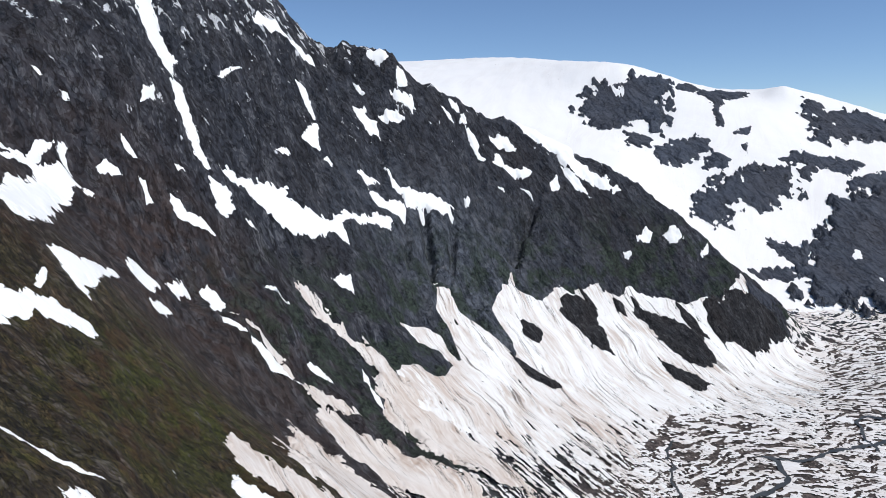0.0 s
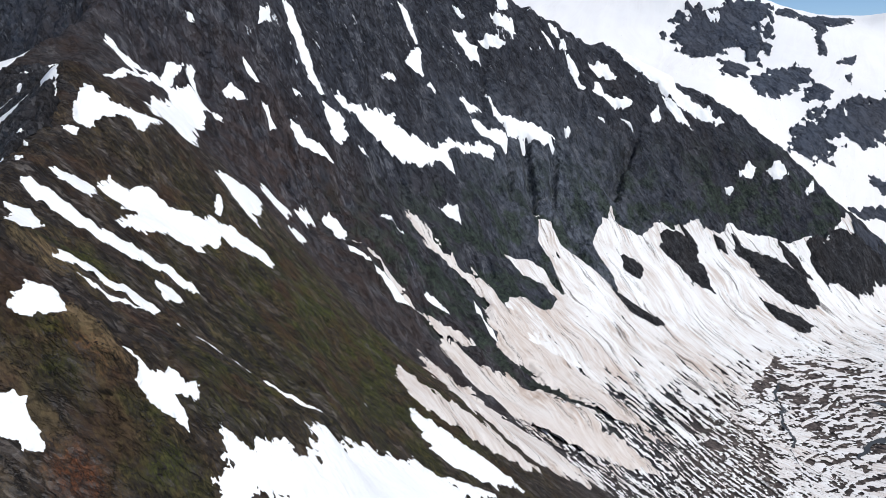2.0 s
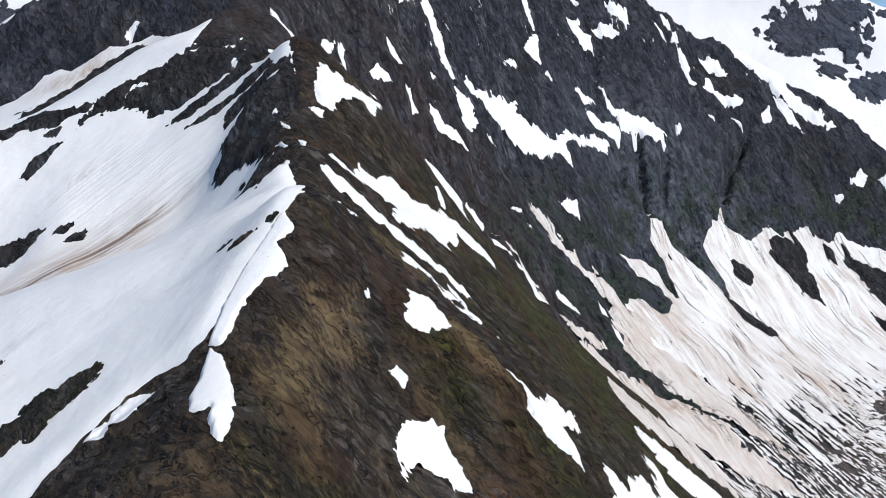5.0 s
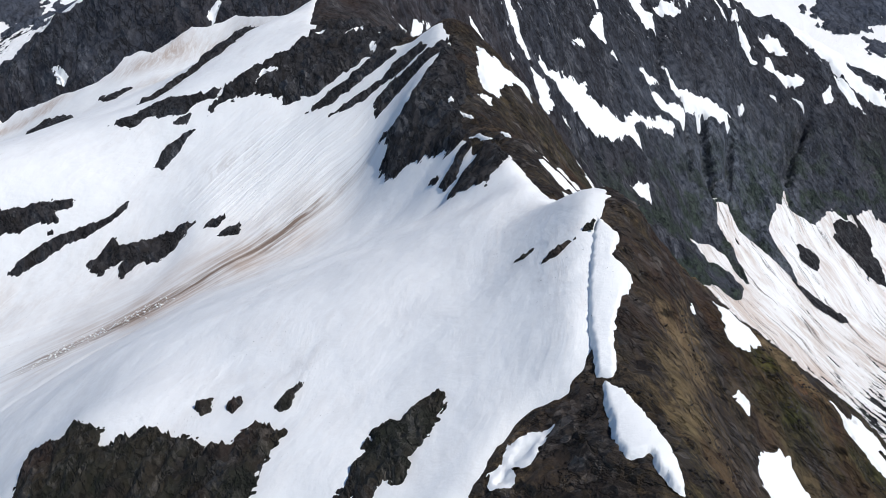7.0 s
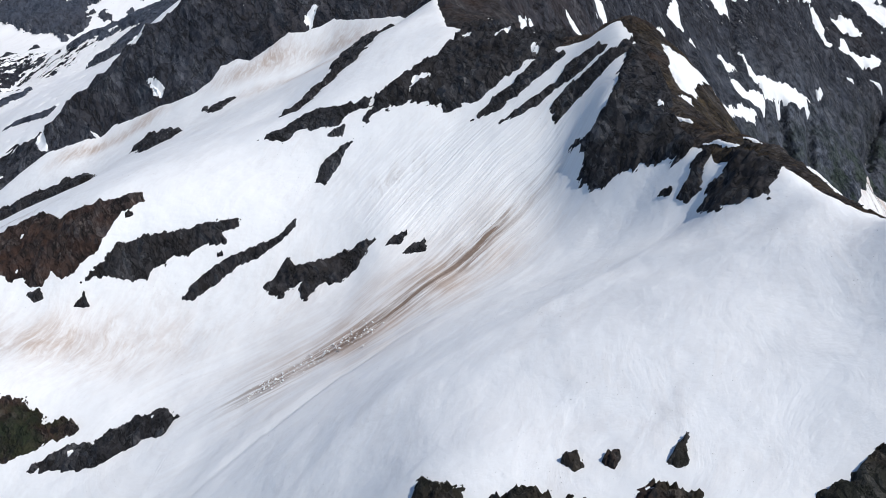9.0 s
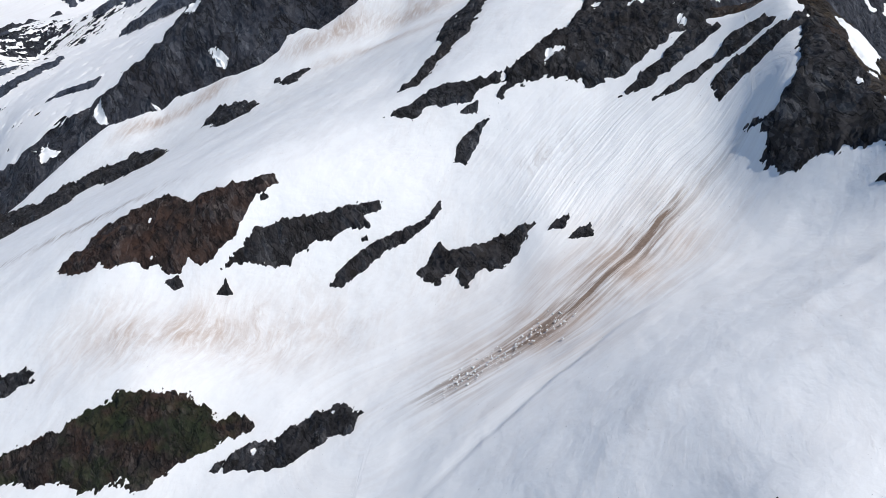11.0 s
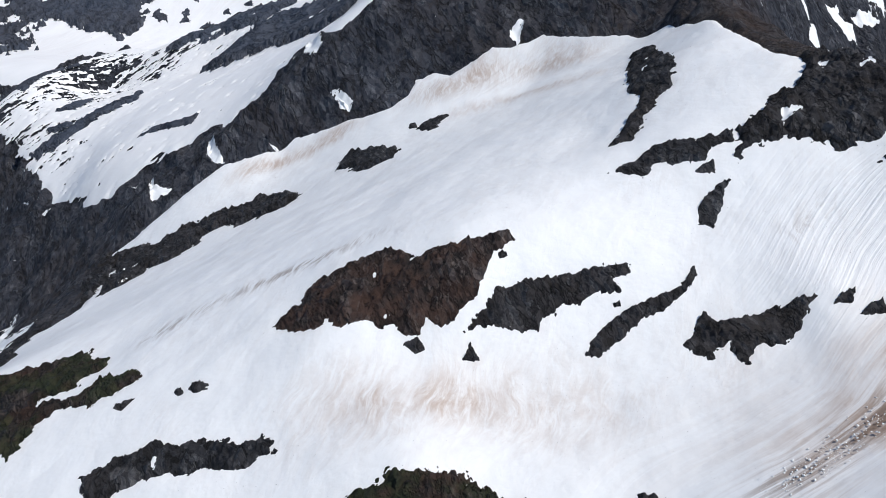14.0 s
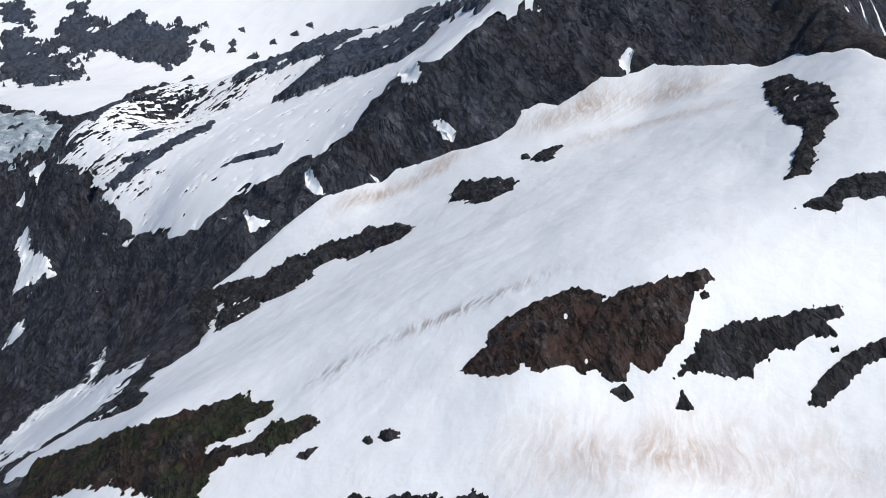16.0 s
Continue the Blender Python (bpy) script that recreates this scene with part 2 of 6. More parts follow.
def snow_material(name, turn, dirt, size, lumpy=0.75, tint=(0.872, 0.882, 0.872), slid=False, debris=0.0):
    """Old spring snow; dirt: how much dust lies in streaks that run along the turn (degrees) on the plan; slid: slides follow a line; debris: dark stones in runs."""
    m, nt, bsdf = nodes_of(name)
    pos = place_of(nt)
    bent = warped(nt, pos, 0.02 / size, 26.0 * size)
    soft = noise_tex(nt, pos, 0.03 / size, 4)
    cups = noise_tex(nt, pos, 0.8 / size, 5, 0.6)
    if slid:
        off = ramp(nt, calc(nt, "MULTIPLY", calc(nt, "ABSOLUTE", attr(nt, "across")), 0.01), (0.28, 0.0), (0.55, 1.0))
        runs = mix(nt, off, noise_tex(nt, run_vec(nt, 0.42, 0.022), 1.0, 7, 0.68, distort=0.35), noise_tex(nt, bent, 0.40, 7, 0.70, (1.0, 0.22, 0.22), (0, 0, 10), 0.5))
        wide = mix(nt, off, noise_tex(nt, run_vec(nt, 0.07, 0.016), 1.0, 5, 0.6, distort=0.8), noise_tex(nt, bent, 0.085, 6, 0.66, (1.0, 0.6, 0.6), (0, 0, 10), 0.5))
    else:
        runs = noise_tex(nt, bent, 0.55 / size, 6, 0.66, (1.0, 0.09, 0.09), (0, 0, turn), 0.7)
        wide = noise_tex(nt, bent, 0.07 / size, 5, 0.6, (1.0, 0.25, 0.25), (0, 0, turn), 0.9)
    patch = noise_tex(nt, pos, 0.022 / size, 5, 0.6)
    col = mix(nt, ramp(nt, soft, (0.35, 0.0), (0.7, 0.4)), tint, (0.805, 0.82, 0.82))
    dust = mix(nt, cups, (0.36, 0.275, 0.215), (0.60, 0.50, 0.43))
    some = ramp(nt, patch, (0.42, 0.0), (0.60, 1.0))
    if dirt:
        mask = calc(nt, "MULTIPLY", ramp(nt, wide, (0.38, 0.0), (0.58, 1.0)), ramp(nt, runs, (0.40, 0.1), (0.55, 1.0)))
        col = mix(nt, calc(nt, "MULTIPLY", calc(nt, "MULTIPLY", mask, dirt), calc(nt, "MULTIPLY_ADD", some, 0.5, 0.5)), col, dust)
    # dust spread by slides, in smears
    smear = calc(nt, "MULTIPLY", ramp(nt, runs, (0.34, 0.35), (0.58, 1.3)), ramp(nt, wide, (0.32, 0.45), (0.56, 1.0)))
    col = mix(nt, calc(nt, "MULTIPLY", attr(nt, "dust"), smear, clamp=True), col, mix(nt, cups, (0.47, 0.375, 0.31), (0.60, 0.505, 0.44)))
    # dark earth in the track of a slide, in threads
    core = attr(nt, "dirt")
    thread = calc(nt, "MULTIPLY", core, ramp(nt, calc(nt, "MULTIPLY_ADD", core, 0.10, runs), (0.50, 0.0), (0.64, 1.0)), clamp=True)
    col = mix(nt, thread, col, mix(nt, cups, (0.14, 0.098, 0.072), (0.34, 0.25, 0.19)))
    # scattered grit that fell from the rocks
    grit = calc(nt, "MULTIPLY", ramp(nt, noise_tex(nt, pos, 1.6 / size, 2, 0.5), (0.735, 0.0), (0.76, 0.8)), some)
    col = mix(nt, grit, col, (0.09, 0.08, 0.075))
    if debris:
        trail = noise_tex(nt, bent, 0.30 / size, 7, 0.70, (1.0, 0.055, 0.055), (0, 0, turn), 0.4)
        stones = noise_tex(nt, pos, 0.9 / size, 4, 0.7)
        lie = calc(nt, "MULTIPLY_ADD", stones, 0.35, calc(nt, "MULTIPLY_ADD", patch, 0.25, trail))
        col = mix(nt, calc(nt, "MULTIPLY", ramp(nt, lie, (0.885, 0.0), (0.935, 1.0)), debris), col, mix(nt, cups, (0.035, 0.030, 0.028), (0.17, 0.145, 0.125)))
    nt.links.new(col, bsdf.inputs["Base Color"])
    bsdf.inputs["Roughness"].default_value = 0.62
    bsdf.inputs["Specular IOR Level"].default_value = 0.3
    h = weighed(nt, (cups, 0.12 if slid else 0.2), (calc(nt, "MULTIPLY", runs, calc(nt, "MULTIPLY_ADD", some, 0.16, 0.0)), 1.0), (wide, 0.5 if slid else 0.75), (soft, 2.8))
    if slid:
        # grooves that slides and sloughs have cut under the rocks
        groove = noise_tex(nt, run_vec(nt, 0.55, 0.012), 1.0, 4, 0.6)
        h = calc(nt, "MULTIPLY_ADD", calc(nt, "MULTIPLY", groove, attr(nt, "grooves")), 1.5, h)
    bump(nt, bsdf, h, lumpy, 0.9 * size)
    return m


def ice_material():
    m, nt, bsdf = nodes_of("glacier_ice")
    pos = place_of(nt)
    a = noise_tex(nt, pos, 0.05, 6, 0.65, (1, 1, 2.5))
    nt.links.new(ramp(nt, a, (0.35, (0.20, 0.25, 0.265)), (0.52, (0.42, 0.475, 0.495)), (0.66, (0.74, 0.76, 0.77))), bsdf.inputs["Base Color"])
    bsdf.inputs["Roughness"].default_value = 0.35
    bump(nt, bsdf, a, 0.9, 3.0)
    return m


def water_material():
    m, nt, bsdf = nodes_of("silty_water")
    pos = place_of(nt)
    nt.links.new(ramp(nt, noise_tex(nt, pos, 0.04, 3), (0.3, (0.030, 0.034, 0.036)), (0.7, (0.065, 0.070, 0.070))), bsdf.inputs["Base Color"])
    bsdf.inputs["Roughness"].default_value = 0.4
    bump(nt, bsdf, noise_tex(nt, pos, 0.7, 3), 0.25, 0.1)
    return m


GROUND = ground_material()
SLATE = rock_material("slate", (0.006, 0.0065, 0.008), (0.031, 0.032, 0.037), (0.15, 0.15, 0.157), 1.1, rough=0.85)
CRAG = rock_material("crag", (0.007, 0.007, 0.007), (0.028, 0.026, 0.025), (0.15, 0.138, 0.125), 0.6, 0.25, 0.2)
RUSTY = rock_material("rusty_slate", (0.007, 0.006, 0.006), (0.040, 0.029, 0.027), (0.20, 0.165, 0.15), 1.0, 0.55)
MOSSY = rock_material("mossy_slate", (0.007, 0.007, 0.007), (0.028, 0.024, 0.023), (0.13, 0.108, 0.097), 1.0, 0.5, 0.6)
# distant slate: aerial haze put into the colours, paler and bluer
HAZY_ROCK = rock_material("hazy_far_slate", (0.024, 0.031, 0.045), (0.062, 0.075, 0.102), (0.17, 0.19, 0.22), 3.0, rough=0.4)
SNOW = snow_material("spring_snow", 20, 0.0, 1.0)
BASIN_SNOW = snow_material("basin_snow", 46, 0.14, 1.0, slid=True)
CONE_SNOW = snow_material("avalanche_snow", -36, 0.85, 2.0, tint=(0.83, 0.835, 0.825), debris=0.85)
DIRTY_SNOW = snow_material("dusty_snow", -36, 1.0, 1.6, tint=(0.68, 0.625, 0.575), debris=0.9)
VALLEY_SNOW = snow_material("valley_snow", -68, 0.7, 1.6, tint=(0.80, 0.79, 0.775), debris=0.8)
FAR_SNOW = snow_material("far_snow", 15, 0.12, 6.0, 0.3, (0.89, 0.888, 0.875))
ICE = ice_material()
WATER = water_material()

# ---- noise on the plan ----
def hash2(ix, iy, seed):
    h = (ix * 374761393 + iy * 668265263 + seed * 1442695041) & 0xFFFFFFFF
    h = ((h ^ (h >> 13)) * 1274126177) & 0xFFFFFFFF
    return (h ^ (h >> 16)) & 0xFFFF


def perlin(x, y, seed=0):
    """Gradient noise of numpy arrays, about -0.7 to 0.7."""
    fx, fy = np.floor(x), np.floor(y)
    ix, iy = fx.astype(np.int64), fy.astype(np.int64)
    dx, dy = x - fx, y - fy
    u, v = dx * dx * dx * (dx * (dx * 6 - 15) + 10), dy * dy * dy * (dy * (dy * 6 - 15) + 10)

    def corner(ox, oy):
        a = hash2(ix + ox, iy + oy, seed) * (2 * math.pi / 65536)
        return np.cos(a) * (dx - ox) + np.sin(a) * (dy - oy)
    a, b, c, d = corner(0, 0), corner(1, 0), corner(0, 1), corner(1, 1)
    return (a + (b - a) * u) * (1 - v) + (c + (d - c) * u) * v


def fbm(x, y, size, octaves=4, seed=0, gain=0.5):
    total, amp = np.zeros_like(x), 1.0
    for k in range(octaves):
        total += amp * perlin(x / size + 17.3 * k, y / size - 9.1 * k, seed + k)
        size, amp = size / 2.03, amp * gain
    return total


def ridged(x, y, size, octaves=4, seed=0, gain=0.5):
    total, amp = np.zeros_like(x), 1.0
    for k in range(octaves):
        total += amp * (0.35 - np.abs(perlin(x / size + 5.7 * k, y / size + 3.3 * k, seed + k)))
        size, amp = size / 2.1, amp * gain
    return total


def smooth(a, b, x):
    t = np.clip((x - a) / (b - a), 0, 1)
    return t * t * (3 - 2 * t)


# ---- the lie of the land: crests, brows, feet and troughs that the surface is stretched over ----
LINES = {}


def land_line(name, *points):
    LINES[name] = points


land_line("spur_crest", (-200, -40, 170), (-204, 40, 205), (-212, 100, 228), (-215, 135, 240), (-226, 157, 247), (-222, 176, 254.5), (-222.5, 189, 259), (-223.5, 202, 266), (-222, 209, 266.5), (-230.5, 214, 261), (-237.5, 226, 255), (-244, 247, 257), (-249.5, 266, 263.5), (-256, 281, 263), (-262, 297, 264.5), (-268, 312, 264.5), (-274, 328, 267.5), (-273, 352, 275), (-281, 369, 287), (-289, 390, 303))
land_line("buttress_brow", (-274, 328, 267.5), (-286, 335, 266), (-298, 345, 268), (-293, 357, 278))
land_line("spur_east_brow", (-180, 30, 185), (-188, 110, 205), (-193, 172, 219), (-187, 203, 235), (-208, 192, 247), (-205, 232, 245), (-217, 252, 244), (-234, 262, 253))
land_line("spur_east_flank", (-140, 60, 150), (-150, 150, 180), (-143, 207, 197), (-152, 212, 209), (-171, 208, 223), (-189, 290, 210), (-200, 356, 217), (-222, 300, 240), (-246, 332, 251), (-218, 403, 233), (-247, 396, 269))
land_line("spur_east_foot", (-60, 60, 60), (-80, 200, 130), (-134, 284, 168), (-182, 400, 193), (-212, 464, 217))
land_line("spur_east_apron", (120, 60, -60), (60, 250, 0), (0, 400, 40), (-90, 440, 110), (-142, 555, 85), (-118, 690, 54), (-50, 670, 3), (32, 684, -24), (57, 630, -46), (136, 694, -70))
land_line("spur_east_rim", (-178, 250, 216), (-166, 246, 209.5), (-150, 244, 200), (-138, 244, 191), (-122, 250, 177))
land_line("flank_hollow", (-189, 290.5, 209), (-163, 277, 187.5), (-149, 279, 178), (-131.5, 286, 163.5), (-120, 313, 144))
land_line("flank_marks", (-241, 368, 258.5), (-202, 343, 214), (-148, 355, 160))
land_line("wall_gully_top", (-203, 680, 141), (-172, 741, 121))
land_line("pyramid_west_face", (-289, 390, 303), (-299, 378, 281), (-309, 359, 252), (-315, 372, 258), (-338, 383, 257), (-354, 393, 255), (-370, 403, 259))
land_line("pyramid_back_ridge", (-288, 390, 302), (-308, 408, 290), (-340, 440, 289), (-374, 477, 296), (-388, 520, 304), (-394, 560, 315), (-405, 600, 313), (-419, 635, 312))
land_line("cornice_foot", (-222, 60, 190), (-236, 120, 225), (-234, 150, 236), (-236, 172, 246), (-233, 190, 254), (-244, 198, 246), (-242, 222, 251), (-254, 246, 248), (-270, 279, 240), (-285, 305, 238), (-307, 335, 235))
land_line("basin_upper", (-253, 164, 233), (-284, 173, 225), (-298, 171, 220), (-307, 173, 217), (-332, 171, 212))
land_line("basin_lower_lip", (-250, 40, 160), (-330, 100, 172), (-420, 160, 140), (-500, 200, 125), (-600, 200, 112), (-720, 240, 100))
land_line("basin_fold", (-302, 230, 222), (-345, 262, 205), (-369, 292, 197), (-391, 327, 197), (-363, 331, 210), (-385, 336, 211))
land_line("basin_outcrops", (-340, 215, 205), (-380, 232, 185), (-438, 262, 162), (-475, 261, 156), (-503, 266, 157), (-525, 268, 162), (-556, 250, 144), (-573, 276, 152))
land_line("basin_bench", (-425, 324, 188), (-466, 324, 182), (-510, 317, 178), (-563, 321, 186), (-590, 324, 177), (-616, 304, 158), (-646, 318, 154), (-674, 338, 148), (-735, 333, 130))
land_line("bench_top", (-425, 353, 210), (-451, 352, 210), (-499, 357, 218), (-521, 339, 208))
land_line("basin_rise", (-425, 377, 226), (-408, 379, 232), (-422, 384, 233), (-445, 400, 243), (-405, 408, 256), (-370, 403, 259))
land_line("upper_basin", (-433, 510, 287), (-439, 530, 280), (-508, 636, 264), (-574, 599, 231), (-594, 570, 215), (-637, 576, 198), (-661, 555, 178), (-736, 548, 144), (-803, 561, 115))
land_line("basin_trough", (-470, 450, 247), (-540, 430, 222), (-600, 430, 196), (-660, 420, 168), (-720, 430, 138), (-786, 442, 106))
land_line("west_slope", (-786, 442, 106), (-815, 478, 96), (-824, 557, 105), (-937, 607, 25))
land_line("west_drop", (-760, 260, 90), (-860, 380, 50), (-980, 520, -20), (-1150, 640, -90))
land_line("cirque_wall_foot", (-419, 635, 312), (-442, 643, 305), (-504, 668, 298), (-551, 667, 286), (-594, 668, 269), (-604, 659, 259), (-657, 655, 234), (-704, 639, 197), (-745, 600, 165))
land_line("west_rib", (-560, 760, 400), (-620, 735, 345), (-691, 682, 271), (-750, 662, 217), (-769, 643, 188), (-788, 621, 161), (-815, 620, 153), (-870, 610, 90))
land_line("summit_crest", (-395, 560, 316), (-400, 650, 350), (-440, 740, 415), (-440, 830, 470), (-420, 930, 520), (-380, 1040, 550), (-340, 1140, 565), (-306, 1240, 558))
land_line("plateau_edge", (-757, 690, 205), (-830, 700, 165), (-944, 757, 149), (-980, 850, 172), (-1002, 943, 197), (-1060, 1000, 192), (-1112, 1044, 185))
land_line("plateau_top", (-640, 800, 345), (-740, 900, 300), (-824, 1001, 284), (-887, 1029, 281), (-946, 1026, 231), (-1032, 1095, 251))
land_line("plateau_back", (-600, 950, 440), (-700, 1150, 400), (-760, 1240, 378), (-844, 1223, 333), (-895, 1210, 326), (-946, 1193, 313), (-1005, 1171, 281), (-1060, 1160, 258), (-1130, 1230, 200))
land_line("plateau_cliff", (-960, 680, 60), (-1060, 740, 55), (-1106, 785, 50), (-1240, 860, 40), (-1300, 960, 50))
land_line("west_valley", (-1050, 300, -80), (-1200, 560, -130), (-1400, 800, -150), (-1700, 1000, -150))
land_line("glacier_flat", (-1150, 1250, 192), (-1250, 1400, 190), (-1200, 1650, 195), (-1500, 1700, 196), (-1900, 1750, 196))
land_line("icefall", (-1270, 1180, 170), (-1350, 1200, 160), (-1480, 1230, 155), (-1650, 1300, 160))
land_line("icefall_foot", (-1310, 1060, 70), (-1400, 1080, 20), (-1600, 1120, 0))
land_line("glacier_head", (-1000, 1750, 240), (-1300, 1850, 230), (-1725, 1790, 215), (-2000, 1900, 260))
land_line("far_west_snow", (-700, 1600, 480), (-1000, 2200, 520), (-1500, 2300, 480), (-2200, 2300, 520))
land_line("wall_shoulder", (-375, 618, 317), (-345, 690, 292), (-336, 676, 273), (-317, 679, 251), (-312, 630, 245), (-270, 560, 225))
land_line("wall_gully", (-312, 710, 271), (-303, 720, 262), (-243, 690, 167), (-221, 720, 145), (-199, 722, 129), (-125, 726, 54))
land_line("wall_band", (-316, 823, 353), (-280, 811, 274), (-241, 758, 200))
land_line("wall_upper", (-332, 951, 400), (-278, 1007, 390), (-190, 1075, 305), (-113, 1106, 250), (14, 1157, 187), (112, 1202, 130))
land_line("wall_foot", (-189, 876, 164), (-124, 912, 121), (-119, 966, 160), (-41, 966, 58), (4, 1059, 91), (79, 1091, 60), (160, 1160, 62), (255, 1218, 61), (335, 1273, 59), (386, 1254, 24))
land_line("cone_mid", (-84, 804, 43), (-57, 835, 31), (31, 928, 7), (150, 1020, -20), (270, 1120, -30))
land_line("wall_sky", (-216, 1270, 465), (-128, 1206, 339), (-85, 1226, 335))
land_line("wall_skyline", (-306, 1240, 558), (-269, 1250, 526), (-241, 1260, 488), (-216, 1270, 465), (-181, 1280, 444), (-168, 1285, 460), (-135, 1290, 457), (-98, 1295, 448), (-80, 1300, 440), (-43, 1320, 398), (17, 1350, 372), (68, 1390, 354), (153, 1420, 325), (229, 1430, 291), (312, 1420, 251), (415, 1400, 179), (552, 1385, 64), (650, 1385, -22))
land_line("wall_behind", (-300, 1420, 455), (-200, 1430, 372), (-100, 1430, 360), (0, 1470, 310), (200, 1560, 215), (400, 1560, 115), (560, 1550, 10))
land_line("valley_edge", (350, 60, -100), (200, 500, -95), (215, 700, -88), (252, 831, -88), (300, 930, -84), (355, 1007, -81), (430, 1100, -78), (500, 1190, -74), (600, 1300, -70), (760, 1420, -66))
land_line("valley_middle", (650, 60, -102), (500, 500, -98), (377, 812, -92), (473, 1063, -84), (700, 1100, -86), (900, 1350, -78))
land_line("valley_far_side", (1100, 300, -100), (1150, 900, -92), (1300, 1300, -60))
land_line("east_wall", (1800, 200, 350), (1900, 900, 400), (2000, 1500, 450))
land_line("wall_face_right", (76, 1340, 303), (153, 1312, 237), (199, 1329, 225), (290, 1340, 185), (370, 1345, 139), (411, 1350, 137), (480, 1355, 95), (546, 1360, 58))
land_line("plateau_west", (-1143, 1172, 242), (-1193, 1096, 221), (-1222, 1014, 190), (-1224, 960, 164), (-1201, 909, 131), (-1152, 897, 143), (-1093, 834, 120), (-1003, 761, 95))
land_line("snow_rib", (-250, 258, 260), (-250, 246, 254.5), (-249, 238, 253), (-247, 222, 250), (-246, 208, 248))
land_line("snow_rib_west", (-262, 255, 246), (-258, 232, 245), (-254, 212, 243.5))
land_line("far_foot", (640, 1500, -30), (760, 1560, -20), (950, 1600, -10), (1200, 1600, 20))
land_line("far_bench", (419, 1789, 254), (500, 1760, 190), (590, 1880, 243), (700, 1780, 175), (850, 1780, 150), (1020, 1780, 150))
land_line("far_face", (405, 2070, 385), (503, 2064, 381), (611, 2104, 428), (742, 2087, 400), (900, 2080, 370), (1100, 2080, 330))
land_line("far_skyline", (400, 2160, 486), (498, 2160, 496), (628, 2170, 472), (764, 2190, 434), (868, 2210, 423), (913, 2220, 425), (981, 2230, 455), (1093, 2240, 432), (1298, 2250, 376), (1529, 2260, 310))
land_line("ice_cap", (-300, 2700, 560), (-136, 2700, 572), (172, 2750, 588), (428, 2720, 562), (505, 2600, 525), (700, 2750, 400))
land_line("ice_cap_skirt", (-250, 2000, 400), (0, 1950, 360), (200, 1950, 330), (330, 1900, 300))
land_line("rim", (-2600, 3200, 420), (-1200, 3400, 500), (0, 3500, 500), (1500, 3400, 200), (2600, 2600, 250))
land_line("south_rim", (-2400, -300, -60), (-1200, -300, -60), (-500, -300, 20), (0, -300, 20), (600, -300, -100), (2000, -300, 300))


def land_nodes(step=26.0):
    pts = []
    for line in LINES.values():
        for a, b in zip(line[:-1], line[1:]):
            a, b = np.array(a, float), np.array(b, float)
            d = math.hypot(b[0] - a[0], b[1] - a[1])
            n = max(1, round(d / (max(step, d / 8) if d < 400 else d / 6)))
            pts += [a + (b - a) * i / n for i in range(n)]
        pts.append(np.array(line[-1], float))
    kept = []
    for p in pts:
        if all(math.hypot(p[0] - q[0], p[1] - q[1]) > 6 for q in kept):
            kept.append(p)
    return np.array(kept)


NODES = land_nodes()
ROUND = 10.0


def land_weights():
    n = len(NODES)
    d = np.hypot(NODES[:, None, 0] - NODES[None, :, 0], NODES[:, None, 1] - NODES[None, :, 1])
    a = np.zeros((n + 3, n + 3))
    a[:n, :n] = np.sqrt(d * d + ROUND * ROUND) - 2.0 * np.eye(n)
    q = np.c_[np.ones(n), NODES[:, :2] / 1000]
    a[:n, n:], a[n:, :n] = q, q.T
    return np.linalg.solve(a, np.r_[NODES[:, 2], 0, 0, 0])


WEIGHTS = land_weights()


def land(x, y):
    """Height of the smooth land at plan points."""
    x, y = np.asarray(x, float), np.asarray(y, float)
    xf, yf = x.ravel(), y.ravel()
    out, n = np.empty(xf.shape), len(NODES)
    nx, ny, w = NODES[:, 0].astype(np.float32), NODES[:, 1].astype(np.float32), WEIGHTS[:n]
    for i in range(0, len(xf), 16000):
        a, b = xf[i:i + 16000], yf[i:i + 16000]
        r = a[:, None].astype(np.float32) - nx
        r *= r
        s = b[:, None].astype(np.float32) - ny
        s *= s
        r += s
        r += np.float32(ROUND * ROUND)
        np.sqrt(r, out=r)
        out[i:i + 16000] = r.astype(np.float64) @ w + WEIGHTS[n] + WEIGHTS[n + 1] * a / 1000 + WEIGHTS[n + 2] * b / 1000
    return out.reshape(x.shape)

# ---- sheets draped over the land ----
def inside_distance(x, y, outline):
    """Signed distance to a closed outline on the plan: positive inside."""
    p = np.array(outline, float)
    q = np.roll(p, -1, 0)
    best, odd = np.full(x.shape, 1e18), np.zeros(x.shape, bool)
    for (ax, ay), (bx, by) in zip(p, q):
        ex, ey = bx - ax, by - ay
        t = np.clip(((x - ax) * ex + (y - ay) * ey) / max(1e-9, ex * ex + ey * ey), 0, 1)
        best = np.minimum(best, (x - ax - t * ex) ** 2 + (y - ay - t * ey) ** 2)
        if ay != by:
            odd ^= ((ay > y) != (by > y)) & (x < ex * (y - ay) / (by - ay) + ax)
    return np.where(odd, 1, -1) * np.sqrt(best)


def girth(outline):
    """Mean width of an outline."""
    p = np.array(outline, float)
    q = np.roll(p, -1, 0)
    area = abs(np.sum(p[:, 0] * q[:, 1] - q[:, 0] * p[:, 1])) / 2
    return 2 * area / np.sum(np.hypot(*(q - p).T))


